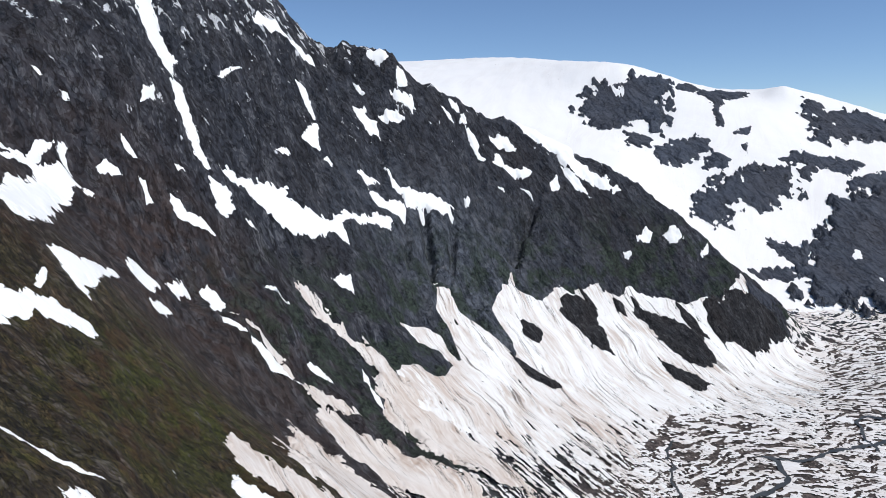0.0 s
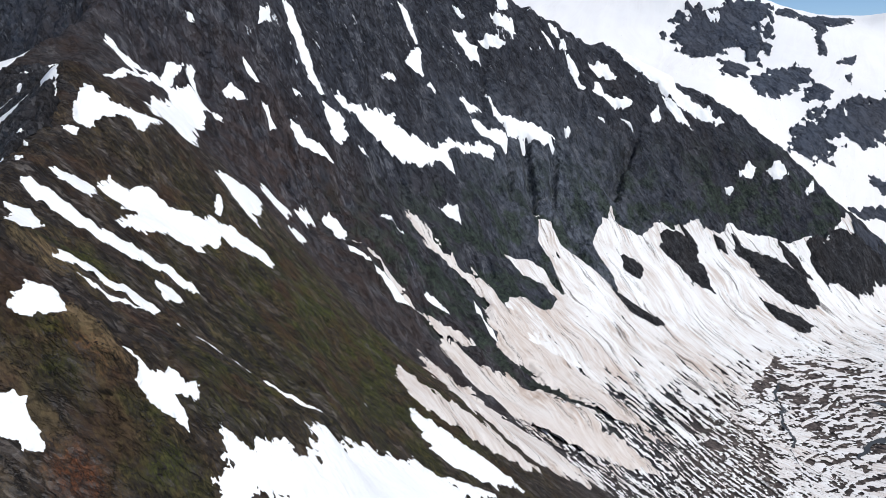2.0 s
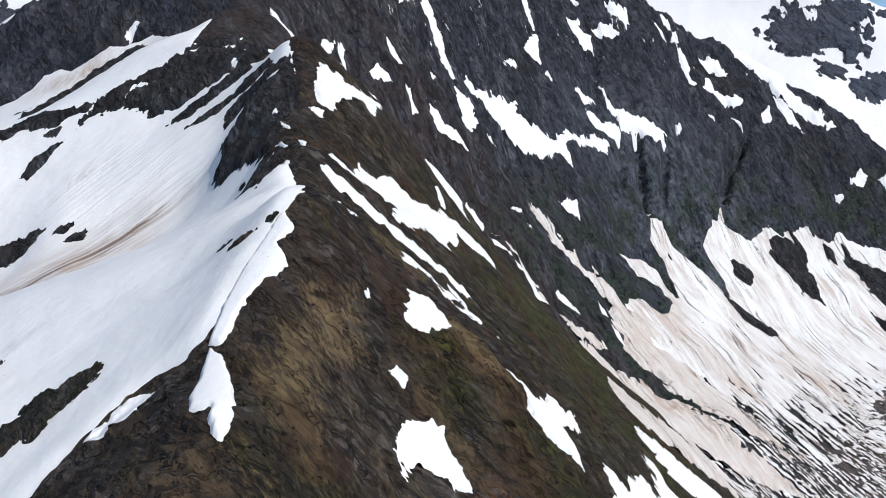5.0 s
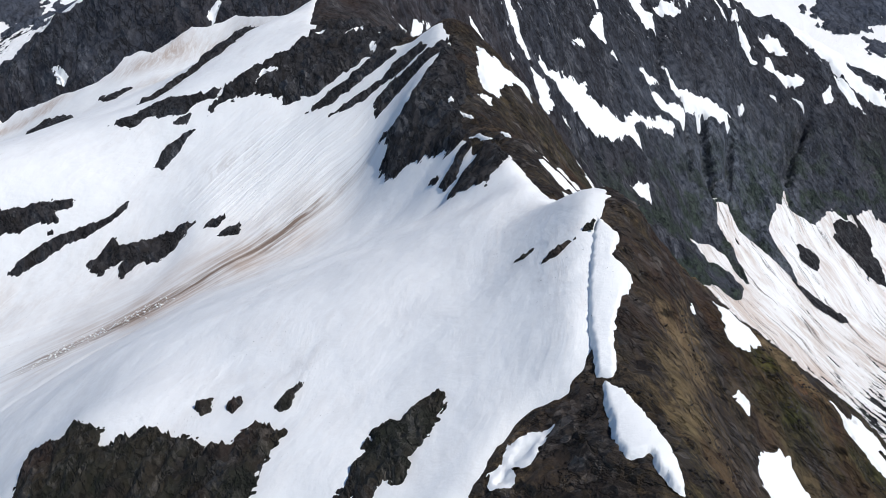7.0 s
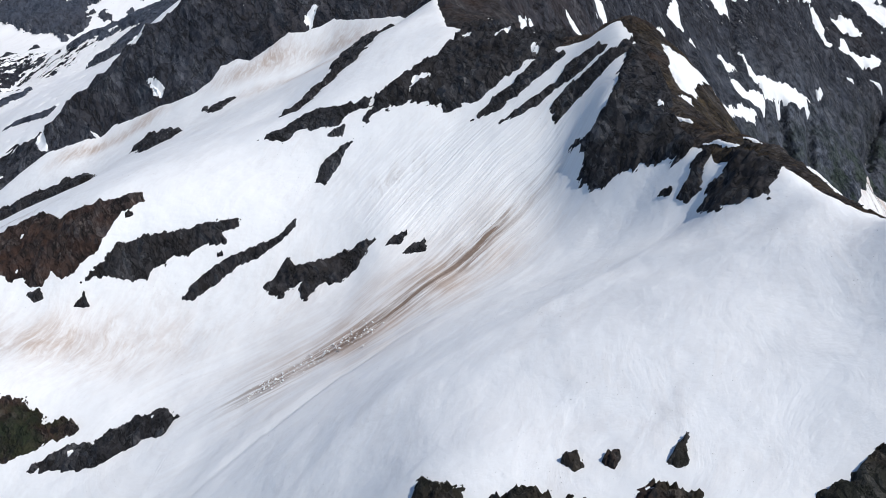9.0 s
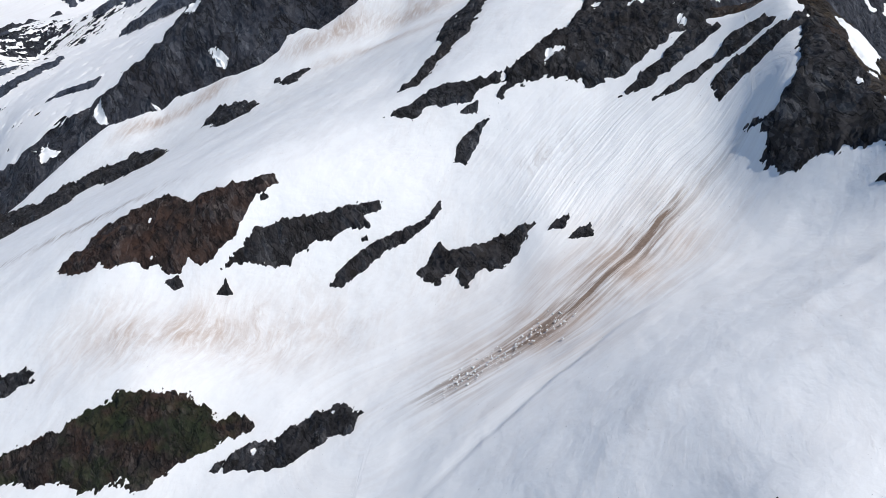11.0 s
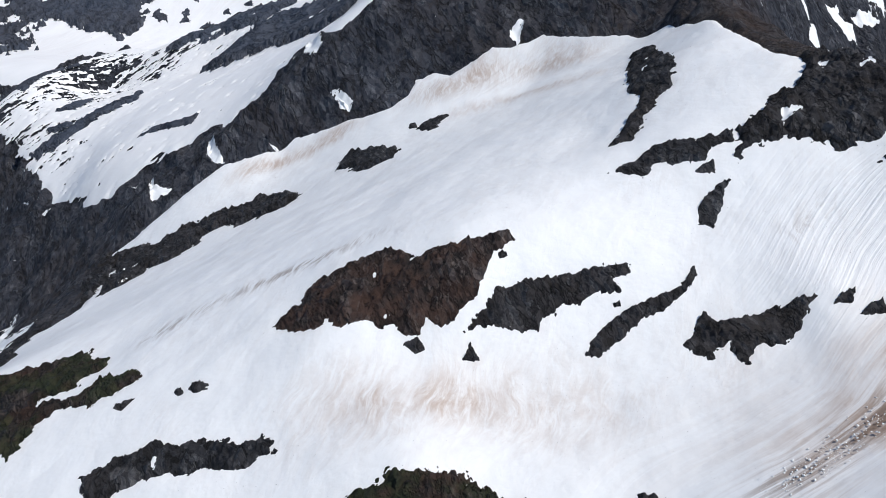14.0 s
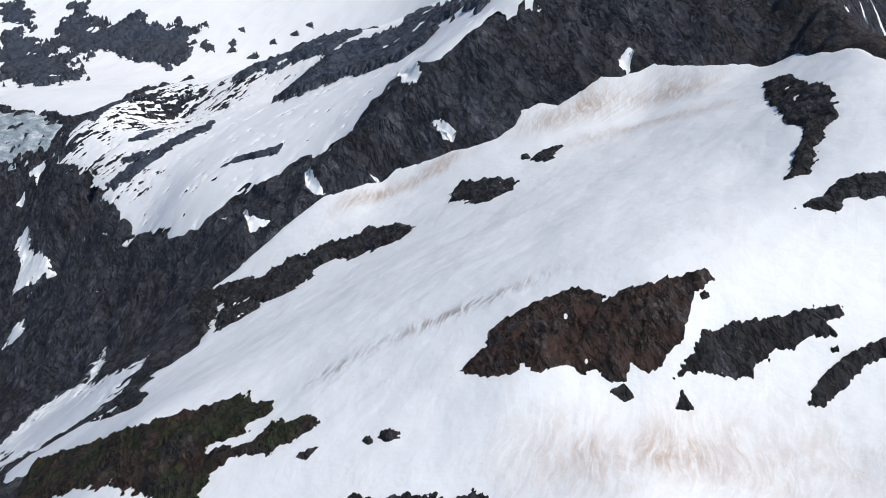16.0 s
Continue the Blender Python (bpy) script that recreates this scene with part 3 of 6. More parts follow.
def polyline_place(x, y, pts):
    """Distance from a polyline, and the way along it."""
    best, along, gone = np.full(x.shape, 1e18), np.zeros(x.shape), 0.0
    for (ax, ay), (bx, by) in zip(pts[:-1], pts[1:]):
        ex, ey = bx - ax, by - ay
        ln = math.hypot(ex, ey)
        t = np.clip(((x - ax) * ex + (y - ay) * ey) / (ln * ln), 0, 1)
        d = (x - ax - t * ex) ** 2 + (y - ay - t * ey) ** 2
        near = d < best
        best, along = np.where(near, d, best), np.where(near, gone + t * ln, along)
        gone += ln
    return np.sqrt(best), along


COVERS = []  # outlines under snow or loose rock, where the bare ground is kept low and smooth


CLEFTS = []  # dark gullies cut into the wall: width, depth, plan line


def relief(x, y, h):
    """Roughness of the bare ground, metres up and down."""
    w = smooth(380, 720, y)
    out = np.zeros_like(x)
    a = w < 1
    if a.any():
        xa, ya = x[a], y[a]
        ledge = ridged(0.8 * xa + 0.6 * ya, 0.4 * (0.8 * ya - 0.6 * xa), 7.5, 4, 15, 0.6)
        out[a] += (1 - w[a]) * (1.6 * fbm(xa, ya, 26, 3, 3) + 2.4 * ridged(xa, ya, 14, 4, 11, 0.6) + 2.3 * ledge - 1.1 + 0.55 * fbm(xa, ya, 3.2, 2, 21))
    a = w > 0
    if a.any():
        xa, ya = x[a], y[a]
        u = 0.86 * xa + 0.5 * ya
        v = -0.5 * xa + 0.86 * ya
        out[a] += w[a] * (20 * ridged(u, v * 0.5, 80, 6, 31, 0.6) - 5.3 + 6.5 * fbm(xa, ya, 24, 3, 41, 0.62))
    for width, depth, line in CLEFTS:
        p = np.array(line, float)
        lo, hi = p.min(0) - 4 * width, p.max(0) + 4 * width
        a = (x > lo[0]) & (x < hi[0]) & (y > lo[1]) & (y < hi[1])
        if a.any():
            d, s = polyline_place(x[a], y[a], line)
            out[a] -= depth * np.exp(-(d / width) ** 2)
    return out * smooth(-72, -20, h) * (1 - 0.6 * smooth(1500, 1900, y)) + 0.5 * fbm(x, y, 18, 3, 51) * (1 - smooth(-72, -20, h))


def clip_mesh(name, f, x, y, z, extra=None):
    """The part of a grid where f > 0, cut cleanly along f = 0."""
    ny, nx = f.shape
    ins = f > 0
    corner = np.full((ny, nx), -1)
    corner[ins] = np.arange(ins.sum())
    count = int(ins.sum())
    verts = [np.stack([x[ins], y[ins], z[ins]], -1)]
    extras = {k: [v[ins]] for k, v in (extra or {}).items()}

    def cuts(a, b):
        nonlocal count
        fa, fb = f[a], f[b]
        hit = (fa > 0) != (fb > 0)
        t = (fa / np.where(hit, fa - fb, 1))[hit]
        ids = np.full(fa.shape, -1)
        ids[hit] = count + np.arange(hit.sum())
        count += int(hit.sum())
        verts.append(np.stack([(g[a][hit] * (1 - t) + g[b][hit] * t) for g in (x, y, z)], -1))
        for k, v in (extra or {}).items():
            extras[k].append(v[a][hit] * (1 - t) + v[b][hit] * t)
        return ids
    he = cuts((slice(None), slice(0, nx - 1)), (slice(None), slice(1, nx)))
    ve = cuts((slice(0, ny - 1), slice(None)), (slice(1, ny), slice(None)))
    c = [corner[:-1, :-1], corner[:-1, 1:], corner[1:, 1:], corner[1:, :-1]]
    e = [he[:-1, :], ve[:, 1:], he[1:, :], ve[:, :-1]]
    case = sum(((c[k] >= 0) << k) for k in range(4))
    loops, totals = [], []
    for k in range(1, 16):
        sel = case == k
        if not sel.any():
            continue
        ring = []
        for i in range(4):
            now, nxt = (k >> i) & 1, (k >> ((i + 1) % 4)) & 1
            if now:
                ring.append(c[i][sel])
            if now != nxt:
                ring.append(e[i][sel])
        loops.append(np.stack(ring, -1))
        totals.append((len(ring), int(sel.sum())))
    me = bpy.data.meshes.new(name)
    if not loops:
        return None
    v = np.concatenate(verts)
    me.vertices.add(len(v))
    me.vertices.foreach_set("co", v.astype(np.float32).ravel())
    flat = np.concatenate([a.ravel() for a in loops]).astype(np.int32)
    total = np.concatenate([np.full(n, size, np.int32) for size, n in totals])
    me.loops.add(len(flat))
    me.loops.foreach_set("vertex_index", flat)
    me.polygons.add(len(total))
    me.polygons.foreach_set("loop_start", np.concatenate([[0], np.cumsum(total)[:-1]]).astype(np.int32))
    me.polygons.foreach_set("loop_total", total)
    me.polygons.foreach_set("use_smooth", np.ones(len(total), bool))
    for k, parts in extras.items():
        me.attributes.new(k, "FLOAT", "POINT").data.foreach_set("value", np.concatenate(parts).astype(np.float32))
    me.update(calc_edges=True)
    me.validate()
    return me


def sheet_grid(outline, cell, margin):
    p = np.array(outline, float)
    lo, hi = p.min(0) - margin, p.max(0) + margin
    gx1, gy1 = np.meshgrid(np.arange(lo[0], hi[0] + cell, cell), np.arange(lo[1], hi[1] + cell, cell))
    return gx1, gy1


def put(name, me, material, label, category, group="", kind=""):
    """The mesh as a thing whose origin lies at the middle of its foot."""
    co = np.empty(len(me.vertices) * 3, np.float32)
    me.vertices.foreach_get("co", co)
    co = co.reshape(-1, 3)
    mid = np.array([co[:, 0].mean(), co[:, 1].mean(), co[:, 2].min()], np.float32)
    me.vertices.foreach_set("co", (co - mid).ravel())
    me.materials.append(material)
    me.update()
    ob = new(name, me)
    ob.location = mid.tolist()
    return tagged(ob, label, category, group, kind)


def reach(outline):
    """Rough distance of an outline from the flight line."""
    p = np.array(outline, float)
    return max(120.0, float(np.median(p[:, 1])))


def ragged(x, y, outline, wide, cell, size=0.8):
    return inside_distance(x, y, outline) + wide * 0.33 * fbm(x, y, wide * size + 2.5 * cell, 6, 61, 0.74) + 1.1 * cell * fbm(x, y, 4 * cell, 2, 65, 0.7)


SNOW_KINDS = {
    "spur": ("bright white snow patch on brown tundra slope", "snow patches on the spur"),
    "near": ("thin grey-white snow patch beside dark rock", "snow patches on the spur"),
    "crest": ("thick wind-packed snow cornice along the ridge crest", "snow cornices"),
    "flank": ("white snow streak lying across brown mountain flank", "snow streaks on the flank"),
    "wall": ("white snow patch clinging to dark rock wall", "snow patches on the wall"),
    "dirt": ("dusty brown-streaked avalanche snow below the rock wall", "avalanche snow"),
    "west": ("white snow patch between dark rock ribs", "snow patches in the west"),
}


def largest_pieces(mask, most):
    """The connected pieces of a grid's mask, largest first, of six cells or more."""
    left, pieces = set(zip(*(a.tolist() for a in np.nonzero(mask)))), []
    while left:
        todo = [left.pop()]
        piece = list(todo)
        while todo:
            i, j = todo.pop()
            for c in ((i + 1, j), (i - 1, j), (i, j + 1), (i, j - 1)):
                if c in left:
                    left.remove(c)
                    todo.append(c)
                    piece.append(c)
        if len(piece) >= 6:
            pieces.append(piece)
    out = []
    for piece in sorted(pieces, key=lambda p: (-len(p), min(p)))[:most]:
        own = np.zeros(mask.shape, bool)
        own[tuple(np.array(piece).T)] = True
        out.append(own)
    return out


def only(own, f):
    return np.where(own, f, -np.abs(f) - 0.01)


def part(name, me, material, parent, label=""):
    """A mesh in world places as a part of a thing."""
    me.materials.append(material)
    ob = new(name, me)
    ob.parent = parent
    ob.matrix_parent_inverse = Matrix.Translation(-parent.location)
    return tagged(ob, label)


def snow_patch(kind, *outline):
    far = reach(outline)
    wide = girth(outline)
    cell = min(max(0.0020 * far, 0.4), max(0.3, wide / (9 if kind == "crest" else 5)))
    x, y = sheet_grid(outline, cell, wide * 0.4 + 2 * cell)
    f = ragged(x, y, outline, wide * {"crest": 0.08, "west": 1.0, "wall": 0.9, "flank": 0.6}.get(kind, 1.0), cell, 0.4 if kind in ("west", "wall", "flank") else 0.8) - wide * {"dirt": 0.09, "flank": 0.07}.get(kind, 0.0)
    h = land(x, y)
    rough = (0.12 if kind == "crest" else 1.0) * relief(x, y, h) * (1 - 0.85 * smooth(-0.2 * wide, 0.5 * wide + 2 * cell, f))
    deep = {"crest": 1.3, "west": 0.4}.get(kind, 0.35 + 0.0016 * far + 0.03 * wide)
    edge = {"crest": 0.7}.get(kind, 0.25 * wide + cell)
    z = h + rough - 0.12 * deep + deep * 1.12 * smooth(-0.2 * cell, edge, f) + (0.02 if kind == "crest" else 0.2) * deep * fbm(x, y, 9 + wide, 3, 71)
    pieces = largest_pieces(f > 0, 8)
    if not pieces:
        return
    me = clip_mesh("snow_patch", only(pieces[0], f), x, y, z)
    COVERS.append((outline, wide, cell, 0.35 + 0.001 * far))
    label, group = SNOW_KINDS[kind]
    name = "snow_cornice" if kind == "crest" else "snow_patch"
    material = {"dirt": DIRTY_SNOW}.get(kind, SNOW)
    patch = put(name, me, material, label, name.replace("_", " "), group)
    for own in pieces[1:]:
        part("snow_remnant", clip_mesh("snow_remnant", only(own, f), x, y, z), material, patch)


ROCK_KINDS = {
    "basin": ("dark grey slate outcrop rising from the snowfield", "outcrops in the snowfield", SLATE, 0.05),
    "near": ("cracked dark crag with lichen poking through snow", "crags beside the spur", CRAG, 0.03),
    "face": ("steep dark slate buttress bordered by snow", "rock buttresses", SLATE, 0.07),
    "brown": ("rust-brown cliff band standing out of the snowfield", "outcrops in the snowfield", RUSTY, 0.03),
    "green": ("mossy green and brown rock knoll above snow", "mossy knolls", MOSSY, 0.03),
    "apron": ("dark scrubby rock rib between avalanche snow", "ribs in the avalanche snow", SLATE, 0.10),
    "plateau": ("dark rock band crossing the snowy plateau", "rock bands on the plateau", HAZY_ROCK, 0.10),
    "far": ("distant cliff among snowfields, blue-grey with painted haze", "far cliffs", HAZY_ROCK, 0.10),
}
SNOW_DEPTH = {"basin": 1.2, "near": 1.2, "face": 1.2, "brown": 1.2, "green": 1.2, "apron": 2.5, "plateau": 1.6, "far": 6.0}


def rock_outcrop(kind, *outline):
    label, group, material, proud = ROCK_KINDS[kind]
    far = reach(outline)
    wide = girth(outline)
    cell = min(max(0.0021 * far, 0.45), max(0.3, wide / 5))
    x, y = sheet_grid(outline, cell, wide * 0.4 + 2 * cell)
    f = ragged(x, y, outline, wide * {"brown": 0.16, "far": 1.7, "plateau": 1.2}.get(kind, 0.7), cell, 0.22 if kind in ("far", "plateau") else 0.8) + (0.05 if kind == "brown" else 0.02) * wide + 0.35 * cell
    rise = smooth(-0.3 * cell, 0.16 * wide + cell, f)
    size = max(5.0, min(wide, 60.0))
    crags = ridged(x, y * 0.55, 0.5 * size + 3 * cell, 5, 81, 0.70) + 0.6 * fbm(x, y * 0.6, 5 * cell, 2, 91)
    z = land(x, y) + SNOW_DEPTH[kind] + {"apron": 1.2, "plateau": 1.5, "far": 3.0}.get(kind, 1.25) * fbm(x, y, 42, 4, 141) - 0.2 - 0.0006 * far + (proud * wide + 0.9 + 0.001 * far) * rise + (crags - 0.2) * (0.13 * size + 0.8) * rise ** 2 * {"far": 0.35, "plateau": 0.5}.get(kind, 1.0)
    pieces = largest_pieces(f > 0, 14)
    if not pieces:
        return
    me = clip_mesh("rock_outcrop", only(pieces[0], f), x, y, z)
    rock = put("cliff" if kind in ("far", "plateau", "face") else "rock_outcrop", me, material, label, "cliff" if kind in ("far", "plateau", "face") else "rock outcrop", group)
    if wide > 9 and kind not in ("near", "green"):
        # snow held in hollows of the rock
        g = np.minimum(f - 0.10 * wide, (fbm(x, y, 0.45 * wide + 5 * cell, 4, 231, 0.6) - crags * 0.5 - (0.42 if kind == "brown" else 0.32)) * 0.5 * wide)
        top = z - 0.2 * cell + (0.35 * cell + 0.3) * smooth(-0.2 * cell, 2.5 * cell, g)
        for own in largest_pieces(g > 0, 5):
            part("snow_pocket", clip_mesh("snow_pocket", only(own, g), x, y, top), SNOW, rock, "snow lying in a hollow of the rock")
    for own in pieces[1:]:
        part("rock_knob", clip_mesh("rock_knob", only(own, f), x, y, z), material, rock)


STREAKS = []


def dirt_streak(width, strength, grain, *line):
    STREAKS.append((width, strength, grain, line))


def dirt_at(x, y, wide):
    """How much lies on the snow: earth in narrow tracks, or dust in wide bands."""
    out = np.zeros_like(x)
    for width, strength, grain, line in STREAKS:
        if (width > 8) != wide:
            continue
        p = np.array(line, float)
        lo, hi = p.min(0) - 3 * width, p.max(0) + 3 * width
        a = (x > lo[0]) & (x < hi[0]) & (y > lo[1]) & (y < hi[1])
        if not a.any():
            continue
        d, s = polyline_place(x[a], y[a], line)
        ends = smooth(0, 2.5 * width + 12, s) * smooth(0, 2.5 * width + 12, s.max() - s)
        out[a] = np.maximum(out[a], strength * np.exp(-(d / width) ** 2) * ends * np.clip(1.0 + 0.9 * fbm(x[a], y[a], 9 * grain, 3, 121), 0.2, 1.4))
    return out


def snow_field(name, label, material, depth, cell, rough, *outline, holes=None, wave=0.5, dusty=False, fold=(), grain=4.0):
    x, y = sheet_grid(outline, cell, 6 * cell)
    f = inside_distance(x, y, outline) + rough * fbm(x, y, grain * rough + 4 * cell, 5, 131, 0.66)
    thick = f
    if holes is not None:
        bare = holes(x, y)
        f, thick = np.minimum(f, bare), np.minimum(f, 5 * bare)
    z = land(x, y) + depth * 1.3 * smooth(-0.3 * cell, 3 * cell + depth, thick) - 0.3 * depth + wave * fbm(x, y, 42, 4, 141)
    if fold:
        # a roll in the snow: the slope steepens towards the line, then lies flat
        d, s = polyline_place(x, y, fold)
        side = (x - fold[0][0]) * (fold[-1][1] - fold[0][1]) - (y - fold[0][1]) * (fold[-1][0] - fold[0][0])
        d = np.where(side > 0, d, -d)
        roll = 7.0 * smooth(-170, -50, d) * np.clip((4.0 - d) / 54.0, 0, 1) ** 1.4 - 0.9 * np.exp(-((d - 14) / 11) ** 2)
        z += roll * smooth(0, 45, s) * smooth(0, 20, s.max() - s) * smooth(175, 215, y)
    extra = None
    if dusty:
        extra = {"dirt": dirt_at(x, y, False), "dust": dirt_at(x, y, True)}
        if fold:
            d, s = polyline_place(x, y, SLIDE)
            bend = 3.0 * fbm(x, y, 60, 2, 221)
            extra["across"] = np.where(slide_side(x, y) > 0, d, -d) + bend
            extra["along"] = s
            extra["grooves"] = np.exp(-((x + 355) / 50) ** 2 - ((y - 360) / 38) ** 2) + 0.8 * np.exp(-((x + 520) / 110) ** 2 - ((y - 642) / 22) ** 2)
    me = clip_mesh(name, f, x, y, z, extra)
    COVERS.append((outline, 4 * cell, cell, 0.8 * depth + 0.6))
    return put(name, me, material, label, "snowfield", kind="structure")

# ---- clefts in the great wall ----
CLEFTS.append((7.5, 26, ((-30, 1135), (-25, 1112), (-20, 1085), (-18, 1062))))
CLEFTS.append((6.5, 22, ((16, 1150), (14, 1125), (12, 1090))))
CLEFTS.append((9.0, 26, ((158, 1290), (142, 1258), (126, 1228), (110, 1190))))
CLEFTS.append((7.0, 12, ((-92, 1204), (-94, 1165), (-97, 1125))))
CLEFTS.append((5.0, 12, ((-56, 1100), (-52, 1070), (-49, 1045))))
CLEFTS.append((9.0, 8, ((-197, 1262), (-190, 1300))))
CLEFTS.append((10.0, -9, ((-172, 1280), (-162, 1292))))
CLEFTS.append((14.0, 26, ((-1112, 860), (-1120, 832), (-1130, 800))))

# ---- dust on the snow: avalanche runs and melt stains ----
SLIDE = ((-304, 358), (-312, 352), (-324, 346), (-338, 331), (-349, 314), (-362, 299), (-376, 283), (-389, 274), (-402, 266), (-415, 260), (-432, 252))
dirt_streak(2.0, 1.2, 2.2, *SLIDE[2:9])
dirt_streak(7.5, 0.75, 2.2, *SLIDE)
dirt_streak(22, 0.95, 2.0, *SLIDE[1:])
dirt_streak(30, 1.15, 5.0, (-365, 312), (-390, 300), (-420, 300), (-445, 296))


def slide_side(x, y):
    """Which side of the slide's track a place lies on."""
    i = np.interp(y, [p[1] for p in reversed(SLIDE)], [p[0] for p in reversed(SLIDE)])
    return i - x


dirt_streak(24, 0.5, 5.0, (-345, 318), (-370, 296), (-400, 282), (-430, 284), (-455, 294))
dirt_streak(15, 0.7, 5.0, (-425, 308), (-450, 300), (-484, 302), (-506, 300), (-528, 291), (-560, 290), (-590, 288))
dirt_streak(13, 0.6, 4.0, (-440, 620), (-458, 626), (-500, 645), (-549, 648), (-583, 640), (-624, 642))
dirt_streak(9, 0.6, 4.0, (-624, 640), (-667, 630), (-715, 622), (-755, 606))
dirt_streak(9, 0.5, 3.0, (-450, 558), (-490, 590), (-526, 610), (-587, 605))
dirt_streak(6, 0.6, 3.0, (-550, 378), (-598, 368), (-633, 359), (-670, 338))
dirt_streak(7, 0.5, 3.0, (-360, 380), (-384, 367), (-400, 360))
# brown avalanche cones under the wall
dirt_streak(36, 0.95, 7.0, (-140, 705), (-95, 701), (-51, 692), (2, 668), (42, 646), (79, 624), (120, 590))
dirt_streak(30, 1.2, 8.0, (-170, 722), (-114, 790), (-60, 765), (-7, 738), (70, 718), (130, 690))
dirt_streak(26, 0.9, 8.0, (-50, 945), (-31, 927), (20, 882), (68, 832), (120, 790))
dirt_streak(38, 1.1, 7.0, (-158, 721), (-101, 745), (-31, 725), (26, 679), (80, 620))
dirt_streak(26, 0.8, 7.0, (110, 1000), (197, 928), (251, 883))

def run_noise(x, y, size, seed):
    """Noise drawn out along the fall line of the avalanche slopes."""
    across, along = 0.81 * x + 0.58 * y, 0.58 * x - 0.81 * y
    return fbm(across + 5 * fbm(x, y, 70, 2, seed + 9), along * 0.15, size, 5, seed, 0.68), along


def apron_gaps(x, y):
    n, along = run_noise(x, y, 7, 151)
    n = 0.85 * n + 0.3 * fbm(x, y, 7, 3, 155, 0.65) + 0.15 * fbm(x, y, 90, 2, 157)
    return (0.60 - 0.62 * smooth(-740, -530, along) - 0.42 * np.exp(-((x + 75) / 80) ** 2 - ((y - 715) / 60) ** 2) - 0.32 * np.exp(-((x - 30) / 80) ** 2 - ((y - 680) / 50) ** 2) - n) * 16


def foot_gaps(x, y):
    n, along = run_noise(x, y, 5, 161)
    return (-0.09 - 0.7 * n - 0.6 * fbm(x, y, 5, 4, 165, 0.7)) * 10


def braid_gaps(x, y):
    along, across = 0.93 * x + 0.37 * y, -0.37 * x + 0.93 * y
    bend = 30 * fbm(x, y, 150, 2, 175) + 7 * fbm(x, y, 30, 2, 177)
    n = 0.75 * fbm(along * 0.22, across + bend, 7, 5, 171, 0.72) + 0.3 * fbm(x, y, 7, 3, 179, 0.7) + 0.06 - 0.12 * np.exp(-((x - 275) / 70) ** 2 - ((y - 900) / 110) ** 2)
    return (n - 0.01) * 13


def plateau_gaps(x, y):
    along, across = 0.70 * x + 0.71 * y, -0.71 * x + 0.70 * y
    n = 0.85 * fbm(along * 0.38, across, 8, 5, 201, 0.74) + 0.55 * fbm(along * 0.5, across, 45, 2, 207)
    return (0.58 - 0.54 * smooth(-930, -1180, x - 0.35 * (y - 900)) - n) * 18


# ---- the large snow sheets ----
BASIN_SPUR_EDGE = ((-224.5, 203), (-225, 198), (-226, 187), (-226.5, 177), (-226.5, 166.5), (-226.5, 157.5), (-226.5, 155), (-228, 154.5), (-233, 153), (-237, 150.5), (-241, 147.5), (-242.5, 142.5), (-244.5, 138.5), (-262, 90))
BASIN_LOWER_EDGE = ((-330, 80), (-420, 130), (-520, 180), (-620, 190), (-720, 240), (-800, 360), (-846, 377), (-863, 395), (-852, 410), (-813, 409), (-791, 415), (-801, 450), (-786, 449), (-776, 465))
BASIN_WALL_EDGE = ((-835, 576), (-816, 582), (-799, 590), (-788, 598), (-779, 610), (-756, 625), (-748, 628), (-713, 635), (-701, 641), (-688, 645), (-652, 645), (-621, 641), (-607, 647), (-602, 657), (-586, 660), (-574, 654), (-564, 657), (-548, 664), (-545, 669), (-528, 665), (-504, 671), (-488, 663), (-440, 640))
BASIN_RIDGE_EDGE = ((-415, 612), (-398, 560), (-378, 478), (-342, 441), (-308, 408), (-289, 392), (-281, 372), (-274, 352), (-275, 328), (-263, 297), (-257, 281), (-249, 268), (-245, 262), (-239, 247), (-233, 229), (-228, 214))
snow_field("snowfield", "broad smooth spring snowfield with dusty avalanche streaks", BASIN_SNOW, 1.2, 1.5, 2.2,
           *BASIN_SPUR_EDGE, *BASIN_LOWER_EDGE, *BASIN_WALL_EDGE, *BASIN_RIDGE_EDGE, wave=1.25, dusty=True,
           fold=((-300, 318), (-325, 292), (-345, 277), (-364, 267), (-380, 256), (-400, 234), (-414, 216), (-432, 196)))
snow_field("plateau_snow", "gently sloping white snow plateau with ragged rocky edge", FAR_SNOW, 1.6, 2.6, 26.0,
           (-1200, 1250), (-1130, 1228), (-1060, 1164), (-1005, 1176), (-946, 1199), (-844, 1229), (-760, 1244), (-700, 1230), (-620, 1100), (-600, 800), (-610, 725), (-644, 711), (-681, 696), (-721, 734), (-769, 722), (-789, 732), (-819, 723), (-848, 714), (-875, 711), (-896, 693), (-930, 703), (-986, 745), (-1093, 834), (-1152, 897), (-1201, 909), (-1224, 960), (-1222, 1014), (-1193, 1096), (-1150, 1170), holes=plateau_gaps, wave=1.5, grain=1.6)
